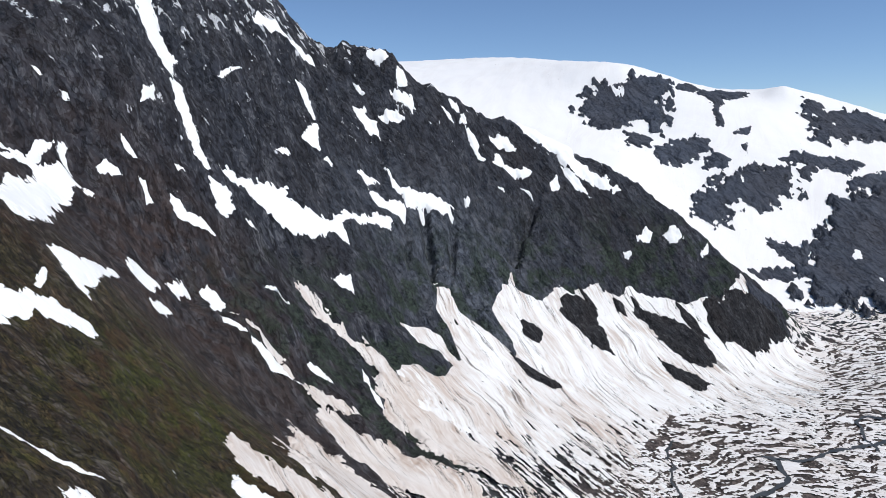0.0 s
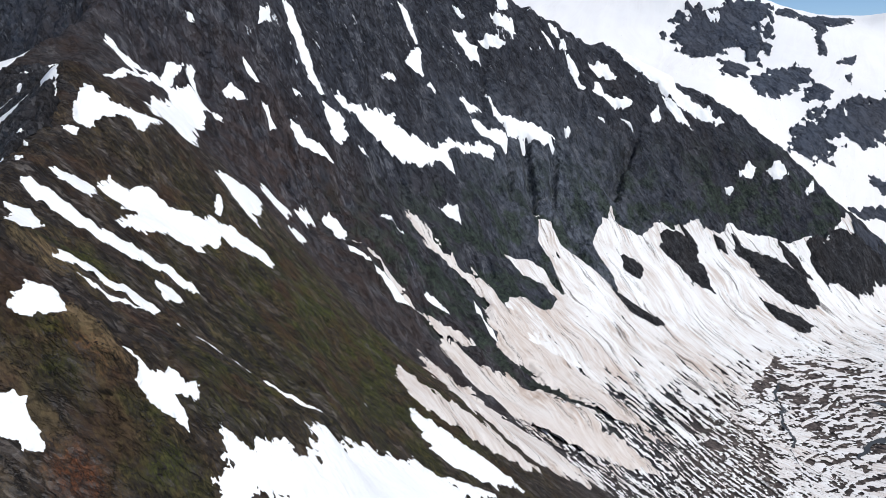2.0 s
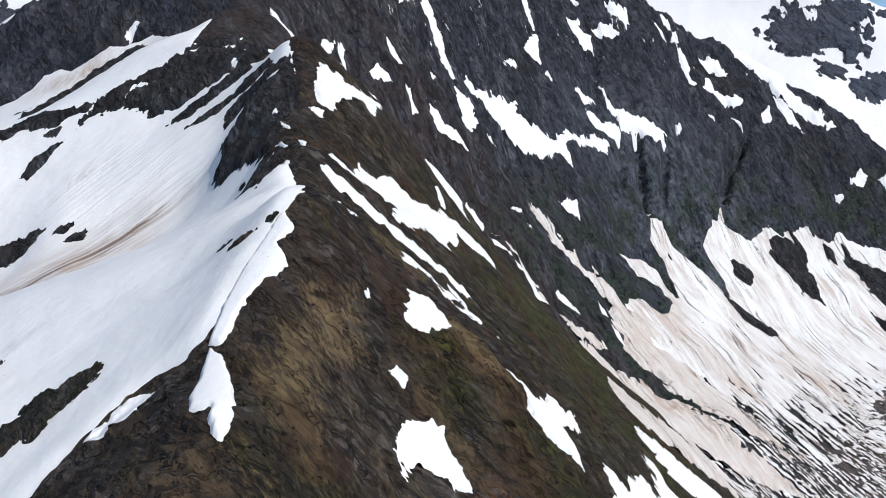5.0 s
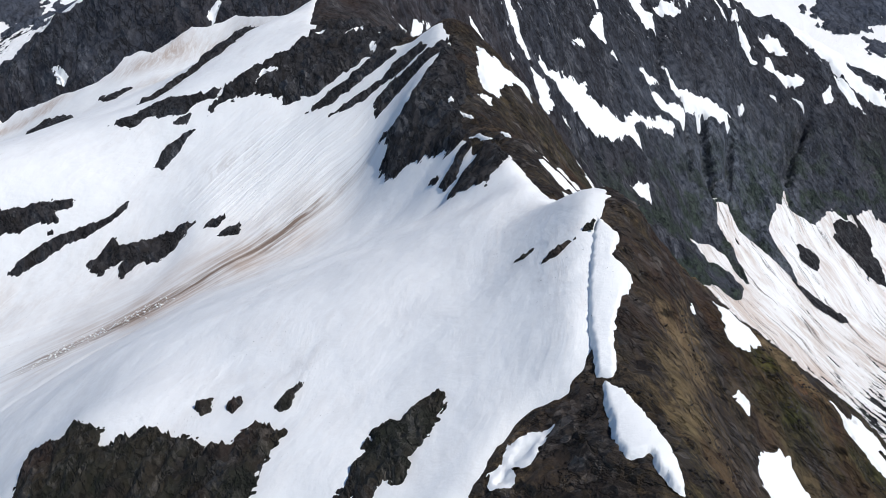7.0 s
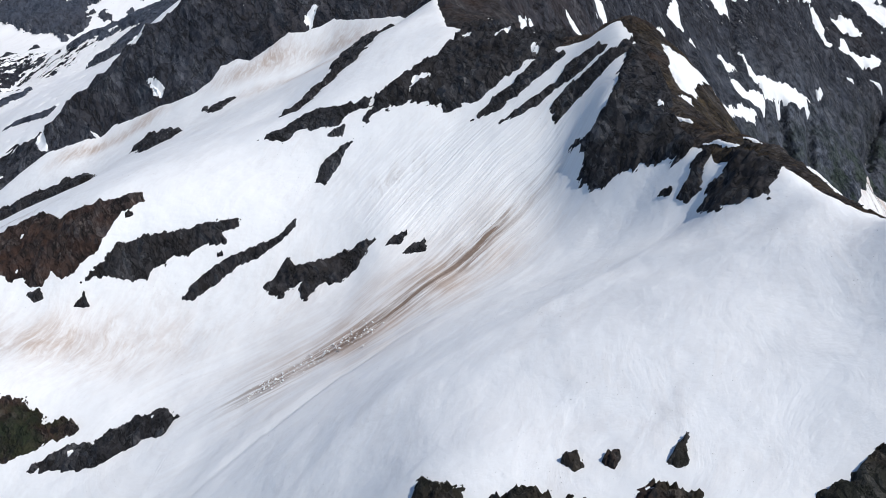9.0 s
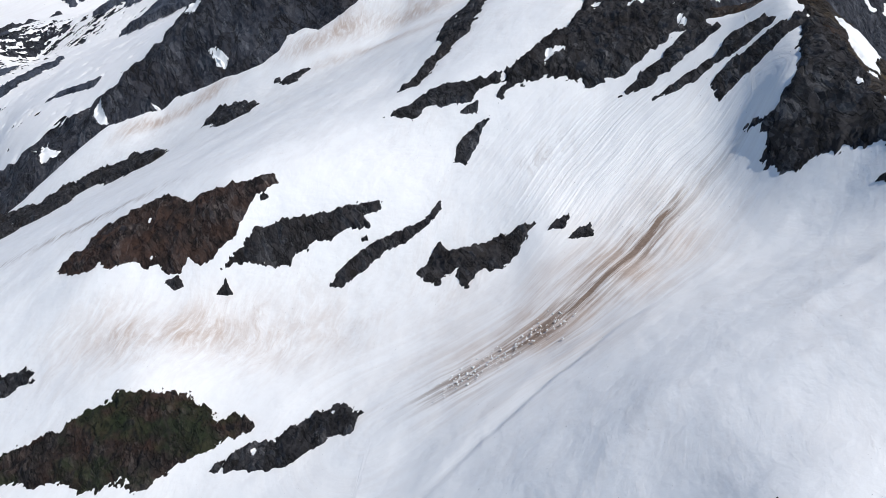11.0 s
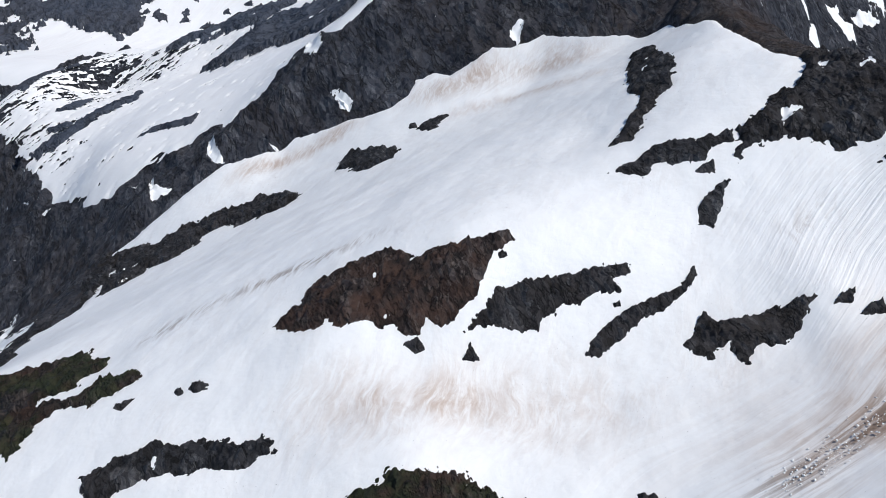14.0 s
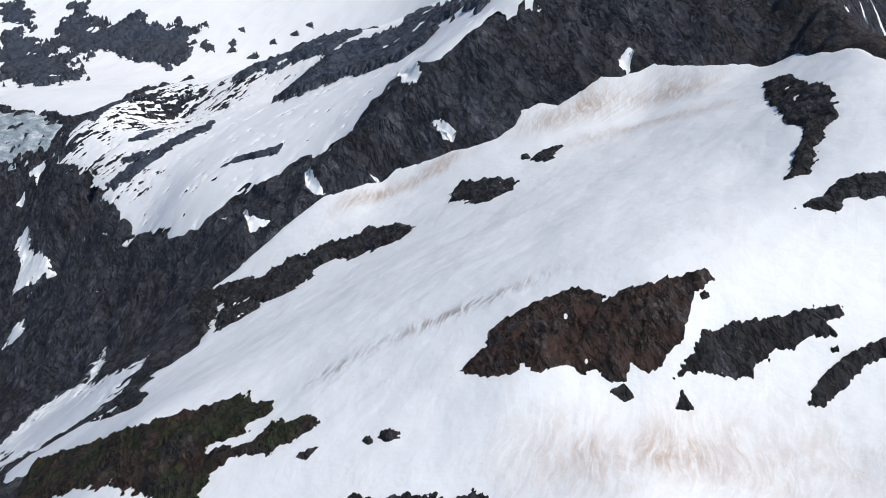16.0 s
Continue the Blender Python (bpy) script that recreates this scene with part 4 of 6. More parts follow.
snow_field("far_snow", "wide bright ice cap and snow slopes of the far mountains", FAR_SNOW, 6.0, 12.0, 14.0,
           (-2600, 1400), (-1750, 1360), (-1560, 1262), (-1400, 1212), (-1200, 1240), (-1130, 1222), (-1060, 1168), (-1005, 1180), (-946, 1203), (-844, 1233), (-760, 1248), (-600, 1300), (-420, 1520), (-230, 1460), (-60, 1390), (17, 1364), (68, 1400), (153, 1428), (229, 1438), (312, 1434), (415, 1424), (520, 1436), (640, 1465), (760, 1500), (1000, 1560), (1600, 1500), (2300, 1300), (2600, 2600), (2600, 3560), (-2600, 3560), wave=3.0)


APRON_TOP = ((-11, 1051), (12, 1072), (16, 1059), (25, 1044), (53, 1041), (81, 1037), (99, 1026), (95, 1046), (67, 1081), (77, 1108), (96, 1142), (108, 1192), (112, 1158), (115, 1145), (141, 1146), (169, 1171), (185, 1191), (207, 1191), (230, 1216), (252, 1229), (263, 1222), (289, 1230), (310, 1263), (334, 1261), (362, 1262), (383, 1270), (411, 1267), (457, 1292), (488, 1306), (511, 1331), (549, 1368), (561, 1347), (623, 1335))
APRON_FOOT = ((666, 1278), (486, 935), (424, 1037), (323, 1018), (264, 925), (199, 815), (148, 737), (91, 708), (38, 750), (-20, 785), (-51, 831), (-53, 872), (-31, 893), (-9, 883), (9, 935), (-12, 948), (-31, 947), (-62, 948), (-46, 969), (-19, 986), (-2, 988), (21, 955), (8, 995), (-13, 1018))
snow_field("avalanche_apron", "broad avalanche snow apron with dust streaks under the wall", CONE_SNOW, 1.4, 1.6, 9.0,
           *APRON_TOP, *APRON_FOOT, holes=apron_gaps, wave=1.2, dusty=True)
snow_field("foot_snow", "broken snow and rubble at the foot of the slope", CONE_SNOW, 0.9, 1.35, 34.0,
           (60, 720), (-20, 700), (-60, 640), (-30, 560), (60, 500), (180, 520), (250, 600), (290, 740), (310, 880), (240, 900), (150, 740), holes=foot_gaps, wave=0.5)
snow_field("valley_snow", "braided snow and gravel bars on the valley floor", VALLEY_SNOW, 0.5, 2.2, 34.0,
           (200, 480), (215, 650), (205, 835), (258, 935), (345, 1035), (480, 1150), (600, 1270), (660, 1440), (760, 1540), (1050, 1590), (1350, 1450), (1200, 650), (800, 420), (400, 420), holes=braid_gaps, wave=0.3)

ice_outline = ((-1800, 1370), (-1561, 1262), (-1474, 1236), (-1390, 1205), (-1395, 1168), (-1444, 1150), (-1501, 1146), (-1800, 1180))
ix, iy = sheet_grid(ice_outline, 4.0, 20)
i_f = ragged(ix, iy, ice_outline, 20, 4.0)
i_z = land(ix, iy) + 3 + 16 * ridged(ix * 0.5, iy, 28, 4, 181, 0.6) * smooth(0, 20, i_f)
put("icefall", clip_mesh("icefall", i_f, ix, iy, i_z), ICE, "grey-blue crevassed icefall at the glacier's edge", "icefall", kind="structure")


def stream(width, *line):
    """A winding channel of uneven width."""
    x, y = sheet_grid(line, 1.6, width + 14)
    d, s = polyline_place(x + 9 * fbm(x, y, 34, 3, 195), y + 9 * fbm(x, y, 34, 3, 197), line)
    f = width + 0.9 * width * fbm(x, y, 26, 3, 191) - d
    me = clip_mesh("stream", f, x, y, land(x, y) + 0.9)
    put("stream", me, WATER, "narrow silty grey meltwater stream on gravel", "stream", kind="structure")


stream(1.6, (250, 740), (254, 771), (266, 800), (263, 823), (275, 862), (274, 885), (288, 915), (300, 940))
stream(3.0, (320, 770), (340, 787), (377, 815), (406, 847), (414, 884), (397, 902), (430, 888), (464, 902), (505, 925), (553, 946), (640, 978))
stream(2.6, (700, 1034), (600, 1033), (578, 1014), (566, 972), (563, 932))

# ---- snow patches on bare rock ----
snow_patch("crest", (-226.5, 154), (-222.5, 151.5), (-219, 147), (-216, 141), (-215, 136.5), (-215, 132.5), (-217, 133.5), (-219, 136.5), (-219.5, 138.5), (-223, 138), (-224.5, 140.5), (-225, 143), (-225, 146.5), (-226, 150))
snow_patch("near", (-240, 147), (-237, 149), (-233, 148.5), (-235, 145), (-237, 141), (-239, 141.5), (-239, 138), (-243.5, 138), (-242.5, 142))
snow_patch("spur", (-192.5, 167.5), (-193, 172), (-192, 175.5), (-189, 178.5), (-185, 180.5), (-182, 179), (-179, 176.5), (-176.5, 173), (-179.5, 171), (-182, 172), (-185, 170.5), (-188.5, 167), (-190, 165.5), (-189, 163.5), (-189, 161.5), (-191, 165))
snow_patch("crest", (-226.5, 197), (-224.5, 193.5), (-222, 191), (-223.5, 184), (-219.5, 179.5), (-222, 173), (-223.5, 166), (-224, 161.5), (-223.5, 158), (-224, 154), (-227, 154.5), (-227.5, 158.5), (-228.5, 166), (-228.5, 177.5), (-228, 188), (-227.5, 194))
snow_patch("spur", (-197.5, 181), (-196, 182.5), (-193, 183), (-193.5, 180), (-195.5, 181))
snow_patch("spur", (-206, 192), (-205, 193), (-204, 192), (-205, 191))
snow_patch("spur", (-198, 199), (-196.5, 202.5), (-197.5, 207), (-195, 209.5), (-192, 210.5), (-187.5, 208), (-185.5, 205), (-188.5, 200), (-191.5, 195), (-194, 194), (-196.5, 195.5))
snow_patch("spur", (-172, 207), (-171, 209), (-168.5, 207.5), (-164.5, 205.5), (-163.5, 204.5), (-162, 208.5), (-160.5, 211), (-157.5, 211), (-156, 209.5), (-154.5, 213.5), (-153, 213), (-151.5, 210.5), (-152, 207.5), (-154, 205.5), (-155.5, 204.5), (-153.5, 202.5), (-150, 198.5), (-152.5, 198), (-157.5, 197.5), (-163, 198), (-165.5, 199), (-166, 202), (-165.5, 204.5), (-169, 206))
snow_patch("spur", (-121.5, 295.5), (-118.5, 298), (-113.5, 299.5), (-108, 295), (-111, 290.5), (-116.5, 292))
snow_patch("flank", (-90, 331), (-77, 343), (-61, 353.5), (-73.5, 330.5))
snow_patch("flank", (-113, 376.5), (-103.5, 376.5), (-94, 377), (-79.5, 381), (-64.5, 382), (-46.5, 379.5), (-64, 358), (-83.5, 346.5), (-97, 347), (-103, 357.5), (-108.5, 365.5))
snow_patch("flank", (-273.3, 380.5), (-271.4, 368.2), (-269.8, 361.5), (-266.6, 357.8), (-262, 357.4), (-259.1, 361), (-259.4, 367.1), (-254.4, 376.2), (-252, 383.2), (-247.7, 381.7), (-246, 388), (-247.7, 397.6), (-248.5, 420.5), (-250.2, 411.7), (-253.3, 396), (-255.6, 389.1), (-260.2, 382.8), (-263.1, 385.7), (-267.3, 382), (-270.1, 384.6))
snow_patch("flank", (-268.1, 350.3), (-265.9, 347.2), (-261.8, 351.1), (-262.7, 355.6), (-265.9, 354.1))
snow_patch("flank", (-244.5, 330.6), (-244.1, 342.4), (-241.1, 343.8), (-237.7, 345.8), (-234.1, 357.2), (-229.5, 360.5), (-227.4, 355.7), (-220.7, 354.5), (-218.5, 359.3), (-213.6, 369.5), (-212, 378.4), (-208.6, 382.2), (-206.6, 390.8), (-197.9, 395.5), (-189.9, 402.1), (-181.6, 391.3), (-185.6, 384), (-193.9, 372.7), (-200.5, 366), (-199.5, 356), (-203.9, 350.1), (-201.2, 342.8), (-203.4, 336.3), (-205.2, 330.1), (-209.7, 324.1), (-212.5, 313.9), (-214.9, 305.1), (-218.3, 299.3), (-220.6, 299.4), (-225.5, 327.8), (-225.8, 308.2), (-229.1, 324.1), (-234.6, 323.9), (-236.9, 323.1))
snow_patch("flank", (-244.6, 297.9), (-237.9, 292.6), (-233.9, 299.4), (-230.7, 298.2), (-233.3, 312.4), (-238.4, 321.2), (-242.7, 322.7), (-245.1, 313.6))
snow_patch("flank", (-219.6, 408.1), (-216.6, 409.7), (-212.1, 398.7), (-209.8, 388), (-212.1, 385.1), (-216.2, 396.9))
snow_patch("flank", (-241.3, 270.4), (-240.6, 277.5), (-234.6, 280.1), (-228.6, 282.1), (-224.1, 282.2), (-218.7, 284.6), (-213.5, 291.7), (-208.2, 296.3), (-201.1, 303.4), (-193.6, 305.7), (-188.1, 303.7), (-192.1, 297), (-199.6, 292.6), (-205.7, 283), (-210.8, 279.1), (-217.1, 273.2), (-222.2, 270.6), (-227.2, 268), (-231.8, 267.3), (-235.7, 268.9))
snow_patch("flank", (-233.8, 251.3), (-232.6, 257.2), (-230, 261.2), (-225.8, 258.2), (-220.6, 254.2), (-215.7, 232.7), (-216.9, 226.5), (-228.2, 247.5))
snow_patch("flank", (-196.8, 279.5), (-193.7, 288), (-187.8, 289.1), (-189.8, 273.6))
snow_patch("flank", (-275.3, 330.8), (-270, 327.1), (-264.1, 316.6), (-269.9, 322.9))
snow_patch("flank", (-267.6, 304), (-263.2, 299), (-256.3, 288.8), (-257.8, 288.1))
snow_patch("flank", (-254.7, 292.9), (-254.2, 297.9), (-251.1, 293.2), (-249.7, 285.5))
snow_patch("flank", (-222.6, 434.5), (-218, 442.6), (-211.8, 450.5), (-206.5, 438.2), (-208.3, 428.1), (-214.8, 431.5))
snow_patch("flank", (-234.2, 716.8), (-228.9, 718.9), (-220.2, 724.8), (-225.6, 707.8), (-231.1, 708.2))
snow_patch("spur", (-205.6, 193.4), (-205, 194), (-204.4, 192.4), (-205, 192.3))
snow_patch("wall", (-384, 616.2), (-369.9, 613), (-361.6, 615.1), (-356.2, 634.2), (-349.3, 645.9), (-342.1, 661), (-336.7, 680.5), (-322.7, 678.4), (-316, 682.7), (-323.7, 664.5), (-312.7, 639.5), (-313.1, 620.2), (-243.9, 443.3), (-245.2, 427.4), (-258.2, 442.2), (-253.5, 416.6), (-264.3, 426.3), (-319.6, 555.3), (-325.9, 595.3), (-336.3, 623.6), (-342.7, 630.2), (-352.6, 616.9), (-354.3, 594.1), (-365.6, 596.1))
snow_patch("wall", (-347.9, 692.2), (-343.3, 696.9), (-340.8, 686.7), (-333.5, 682), (-338.1, 676.7), (-345.3, 681.1))
snow_patch("wall", (-321.9, 706.1), (-316.5, 717.5), (-302.2, 721.7), (-308.7, 708.4), (-318.6, 702.1))
snow_patch("wall", (-228.7, 431.5), (-227.8, 445.1), (-222.6, 457.1), (-249, 558.3), (-243.9, 563.4), (-205.7, 443.2), (-207.8, 438.1), (-211.4, 439.4), (-201.4, 423.7), (-206.4, 420.7), (-214.3, 425.7), (-223.3, 429.3))
snow_patch("wall", (-261.4, 616.9), (-257.8, 636.7), (-241.3, 624), (-239.6, 593.4), (-248.6, 594.1))
snow_patch("wall", (-247.6, 666.8), (-244.9, 703.4), (-235.1, 685.1), (-235.7, 654))
snow_patch("wall", (-230.8, 720.9), (-221.3, 726.6), (-210.6, 719.4), (-209.2, 680.2), (-225.5, 709.2))
snow_patch("wall", (-204.7, 676.5), (-194, 686.9), (-181, 686.9), (-185.9, 671.7), (-197, 663.8))
snow_patch("wall", (-181, 686.9), (-166.8, 695.2), (-155, 705.7), (-137.5, 696), (-140.5, 678.1), (-157.2, 667.7), (-171.9, 673.4))
snow_patch("wall", (-127.5, 1289.5), (-107.8, 1300.4), (-90.3, 1291.8), (-97, 1279.8), (-113.5, 1276.1), (-124.9, 1280))
snow_patch("wall", (-273.1, 1149), (-251.8, 1183.1), (-239.8, 1184.8), (-221.5, 1198.8), (-202.9, 1215.4), (-196.7, 1202.3), (-208, 1193.7), (-226.5, 1179.5), (-244.5, 1165.7), (-259.5, 1140.4), (-276.5, 1110.5))
snow_patch("wall", (-78.5, 1279.4), (-63.9, 1285.4), (-56.1, 1276.6), (-72.2, 1264))
snow_patch("wall", (-86.3, 1252.8), (-66.5, 1258.8), (-44.5, 1262.1), (-51.5, 1249.9), (-76.8, 1245.2))
snow_patch("wall", (-104.2, 1220.7), (-76.4, 1237.3), (-61.8, 1234.3), (-75.6, 1219.5), (-93.4, 1218))
snow_patch("flank", (-204.9, 228.5), (-205.2, 239), (-201.6, 239.2), (-200.6, 246.7), (-195.9, 245.6), (-192, 250.6), (-186.6, 252.8), (-179.6, 252), (-181.6, 246.6), (-184.6, 241.9), (-189.8, 240.1), (-194.5, 237.7), (-199.6, 233.7), (-202.3, 228.2))
snow_patch("flank", (-196.5, 227.3), (-192.4, 229.6), (-188.5, 232), (-185.3, 238.2), (-182.2, 244.8), (-183.4, 239), (-186.7, 230.6), (-191.1, 227.8))
snow_patch("flank", (-178, 251), (-168, 255.5), (-161.5, 269), (-151, 274.5), (-140.5, 277.5), (-131.5, 285.5), (-141.5, 281.5), (-153, 279.5), (-165, 274.5), (-170.5, 261.5))
snow_patch("spur", (-143.9, 207), (-142, 208.2), (-141, 204.7), (-138.4, 211.6), (-135, 218.9), (-132.5, 219.5), (-127.8, 226.2), (-124.9, 237.2), (-126.6, 240.8), (-122.2, 286.7), (-111.5, 310.6), (-99.7, 324.6), (-85.9, 332.1), (-73.2, 336.5), (-80, 270), (-136.5, 186.5), (-141, 198))
snow_patch("dirt", (-124.5, 416.5), (-118.5, 415), (-110.5, 413.5), (-98.5, 416.5), (-82.5, 421), (-66, 424.5), (-49, 428.5), (-35, 429), (-47, 403.5), (-66, 394.5), (-84, 384), (-99, 384), (-111.5, 386.5), (-122, 398.5))
snow_patch("flank", (-363, 516), (-353, 487), (-341, 448), (-348, 461))
snow_patch("west", (-978, 519), (-980, 566), (-965, 582), (-943, 583), (-954, 610), (-948, 623), (-932, 597), (-923, 562), (-849, 495), (-822, 481), (-810, 442), (-810, 421), (-838, 413), (-852, 410), (-879, 414), (-889, 420))
snow_patch("dirt", (-134, 603), (-121, 606), (-101, 599), (-73, 600), (-44, 584), (-17, 565), (21, 545), (-16, 459), (-43, 428), (-64, 426), (-81, 422), (-99, 435))
snow_patch("flank", (-354, 668), (-348, 688), (-330, 426), (-336, 457))
snow_patch("wall", (-229, 577), (-229, 602), (-221, 607), (-221, 571))
snow_patch("wall", (-379, 614), (-365, 603), (-355, 600), (-344, 592), (-351, 588), (-360, 590))
snow_patch("wall", (-265, 625), (-262, 643), (-250, 642), (-242, 637), (-242, 607), (-251, 612))
snow_patch("west", (-848, 687), (-814, 631), (-794, 623), (-796, 618), (-808, 612), (-828, 647))
snow_patch("west", (-717, 640), (-709, 641), (-710, 637))
snow_patch("west", (-788, 679), (-766, 646), (-750, 627), (-757, 626), (-771, 640))
snow_patch("west", (-674, 662), (-667, 661), (-652, 654), (-652, 648), (-660, 649), (-664, 656))
snow_patch("west", (-675, 663), (-664, 661), (-649, 652), (-654, 648), (-663, 656))
snow_patch("west", (-531, 674), (-519, 678), (-521, 670), (-523, 662), (-530, 667))
snow_patch("wall", (-250, 664), (-247, 682), (-247, 701), (-242, 700), (-235, 693), (-239, 673), (-244, 671))
snow_patch("west", (-873, 687), (-863, 690), (-862, 682))
snow_patch("dirt", (-214, 702), (-202, 724), (-187, 715), (-173, 724), (-157, 725), (-141, 712), (-123, 727), (-102, 730), (-80, 741), (-67, 735), (-84, 716), (-103, 691), (-88, 688), (-50, 703), (-6, 694), (37, 681), (73, 667), (90, 643), (56, 628), (14, 612), (-25, 607), (-55, 618), (-89, 623), (-110, 637), (-123, 674), (-132, 689), (-143, 688), (-157, 693), (-166, 702), (-183, 704), (-193, 702), (-203, 700))
snow_patch("west", (-737, 796), (-694, 703), (-688, 687), (-691, 678), (-706, 693))
snow_patch("wall", (-235, 715), (-228, 722), (-220, 724), (-210, 723), (-217, 705), (-225, 704))
snow_patch("wall", (-384, 720), (-379, 729), (-373, 720), (-378, 717))
snow_patch("west", (-1138, 718), (-1139, 741), (-1125, 739), (-1103, 710), (-1112, 701))
snow_patch("wall", (-362, 724), (-356, 730), (-352, 729), (-356, 724))
snow_patch("wall", (-295, 734), (-291, 742), (-285, 736), (-279, 730), (-284, 724), (-289, 731))
snow_patch("wall", (-139, 743), (-130, 755), (-117, 748), (-110, 743), (-124, 741))
snow_patch("wall", (-320, 755), (-313, 757), (-300, 750), (-306, 747), (-314, 749))
snow_patch("wall", (-276, 761), (-268, 767), (-259, 763), (-246, 776), (-235, 780), (-243, 763), (-255, 756), (-268, 750))
snow_patch("wall", (-83, 794), (-69, 782), (-61, 767), (-74, 771))
snow_patch("wall", (-191, 787), (-180, 796), (-165, 808), (-179, 789))
snow_patch("wall", (-90, 812), (-82, 804), (-77, 785), (-85, 787))
snow_patch("wall", (-281, 797), (-279, 815), (-275, 812), (-278, 796))
snow_patch("dirt", (-192, 874), (-183, 865), (-174, 870), (-159, 880), (-150, 868), (-121, 860), (-110, 856), (-92, 869), (-85, 861), (-64, 865), (-47, 852), (-28, 842), (12, 809), (69, 759), (93, 721), (61, 698), (23, 708), (-22, 721), (-59, 744), (-70, 784), (-83, 822), (-101, 826), (-114, 830), (-127, 832), (-148, 824), (-157, 846), (-167, 850), (-175, 858), (-184, 856))
snow_patch("west", (-1223, 859), (-1214, 866), (-1178, 825), (-1130, 801), (-1152, 792), (-1179, 784), (-1189, 819), (-1219, 848))
snow_patch("wall", (-320, 825), (-319, 853), (-312, 835), (-315, 814), (-317, 804))
snow_patch("wall", (-264, 846), (-260, 852), (-248, 855), (-240, 866), (-239, 852), (-231, 847), (-240, 826), (-249, 825), (-256, 836))
snow_patch("wall", (-224, 852), (-216, 867), (-210, 867), (-216, 855))
snow_patch("wall", (-317, 897), (-313, 924), (-299, 899), (-282, 875), (-274, 866), (-260, 859), (-264, 849), (-277, 849), (-292, 861), (-307, 883))
snow_patch("wall", (-137, 914), (-127, 926), (-116, 932), (-109, 920), (-123, 915))
snow_patch("wall", (-377, 947), (-367, 975), (-349, 961), (-336, 955), (-328, 954), (-317, 905), (-329, 909), (-346, 916), (-360, 931))
snow_patch("wall", (-257, 874), (-248, 905), (-244, 897), (-231, 913), (-221, 936), (-204, 955), (-198, 965), (-197, 953), (-180, 958), (-160, 969), (-138, 1011), (-117, 1040), (-95, 1065), (-72, 1077), (-75, 1060), (-95, 1049), (-116, 1024), (-133, 995), (-128, 986), (-118, 971), (-130, 966), (-145, 962), (-157, 940), (-166, 931), (-185, 917), (-210, 904), (-225, 898), (-234, 891), (-244, 879))
snow_patch("wall", (-218, 993), (-208, 1009), (-200, 1010), (-209, 993))
snow_patch("wall", (-279, 1008), (-267, 1037), (-277, 1001), (-287, 982), (-286, 993))
snow_patch("wall", (-165, 1075), (-156, 1076), (-156, 1068), (-167, 1058))
snow_patch("wall", (-198, 1062), (-190, 1097), (-181, 1112), (-177, 1088), (-170, 1071), (-182, 1067), (-194, 1059))
snow_patch("west", (-1428, 1137), (-1402, 1148), (-1202, 914), (-1410, 1129))
snow_patch("wall", (-109, 1093), (-97, 1099), (-85, 1097), (-61, 1119), (-55, 1111), (-58, 1092), (-68, 1088), (-76, 1085), (-92, 1073), (-100, 1080))
snow_patch("west", (-1421, 1097), (-1413, 1111), (-1400, 1088))
snow_patch("wall", (-126, 1098), (-118, 1110), (-106, 1114), (-89, 1124), (-102, 1107), (-109, 1094), (-117, 1095))
snow_patch("wall", (-215, 1128), (-205, 1138), (-192, 1128), (-183, 1120), (-195, 1110), (-204, 1116))
snow_patch("wall", (-89, 1149), (-78, 1142), (-70, 1135), (-53, 1150), (-40, 1152), (-25, 1159), (-1, 1166), (16, 1167), (11, 1153), (-10, 1139), (-23, 1134), (-40, 1124), (-55, 1118), (-63, 1125), (-75, 1129))
snow_patch("wall", (33, 1202), (43, 1211), (43, 1202), (35, 1192))
snow_patch("wall", (-144, 1212), (-137, 1211), (-124, 1221), (-121, 1208), (-106, 1212), (-98, 1191), (-110, 1179), (-121, 1187), (-132, 1196))
snow_patch("wall", (-105, 1220), (-91, 1232), (-73, 1237), (-60, 1233), (-70, 1228), (-79, 1228), (-86, 1217), (-96, 1217))
snow_patch("wall", (-145, 1242), (-133, 1243), (-124, 1234), (-136, 1233))
snow_patch("wall", (-82, 1255), (-65, 1264), (-50, 1272), (-47, 1264), (-53, 1249), (-67, 1247), (-73, 1252))
snow_patch("wall", (89, 1265), (102, 1270), (104, 1264))
snow_patch("wall", (-76, 1287), (-62, 1289), (-59, 1282), (-74, 1264), (-78, 1273))
snow_patch("wall", (127, 1286), (147, 1292), (155, 1290))
snow_patch("wall", (312, 1300), (327, 1306), (329, 1301), (315, 1294))
snow_patch("wall", (37, 1315), (53, 1321), (63, 1315), (59, 1295), (76, 1292), (58, 1282), (49, 1294))
snow_patch("wall", (-5, 1310), (11, 1312), (21, 1298), (5, 1294))
snow_patch("wall", (94, 1326), (101, 1320), (107, 1315), (132, 1318), (152, 1325), (154, 1313), (135, 1303), (116, 1299), (97, 1303), (82, 1297))
snow_patch("wall", (31, 1329), (40, 1331), (41, 1320), (27, 1311))
snow_patch("wall", (184, 1323), (201, 1340), (205, 1323), (188, 1313))
snow_patch("wall", (340, 1322), (363, 1348), (378, 1347), (368, 1329), (350, 1323))
snow_patch("wall", (9, 1339), (25, 1352), (30, 1331), (15, 1325))
snow_patch("wall", (78, 1349), (96, 1361), (116, 1362), (120, 1354), (135, 1351), (124, 1339), (109, 1341), (99, 1329), (89, 1334))
snow_patch("wall", (387, 1344), (418, 1361), (434, 1352), (408, 1336), (399, 1342))
snow_patch("wall", (209, 1364), (235, 1357), (250, 1350), (263, 1340), (232, 1336), (217, 1349))
snow_patch("wall", (463, 1349), (488, 1380), (483, 1360), (467, 1346))
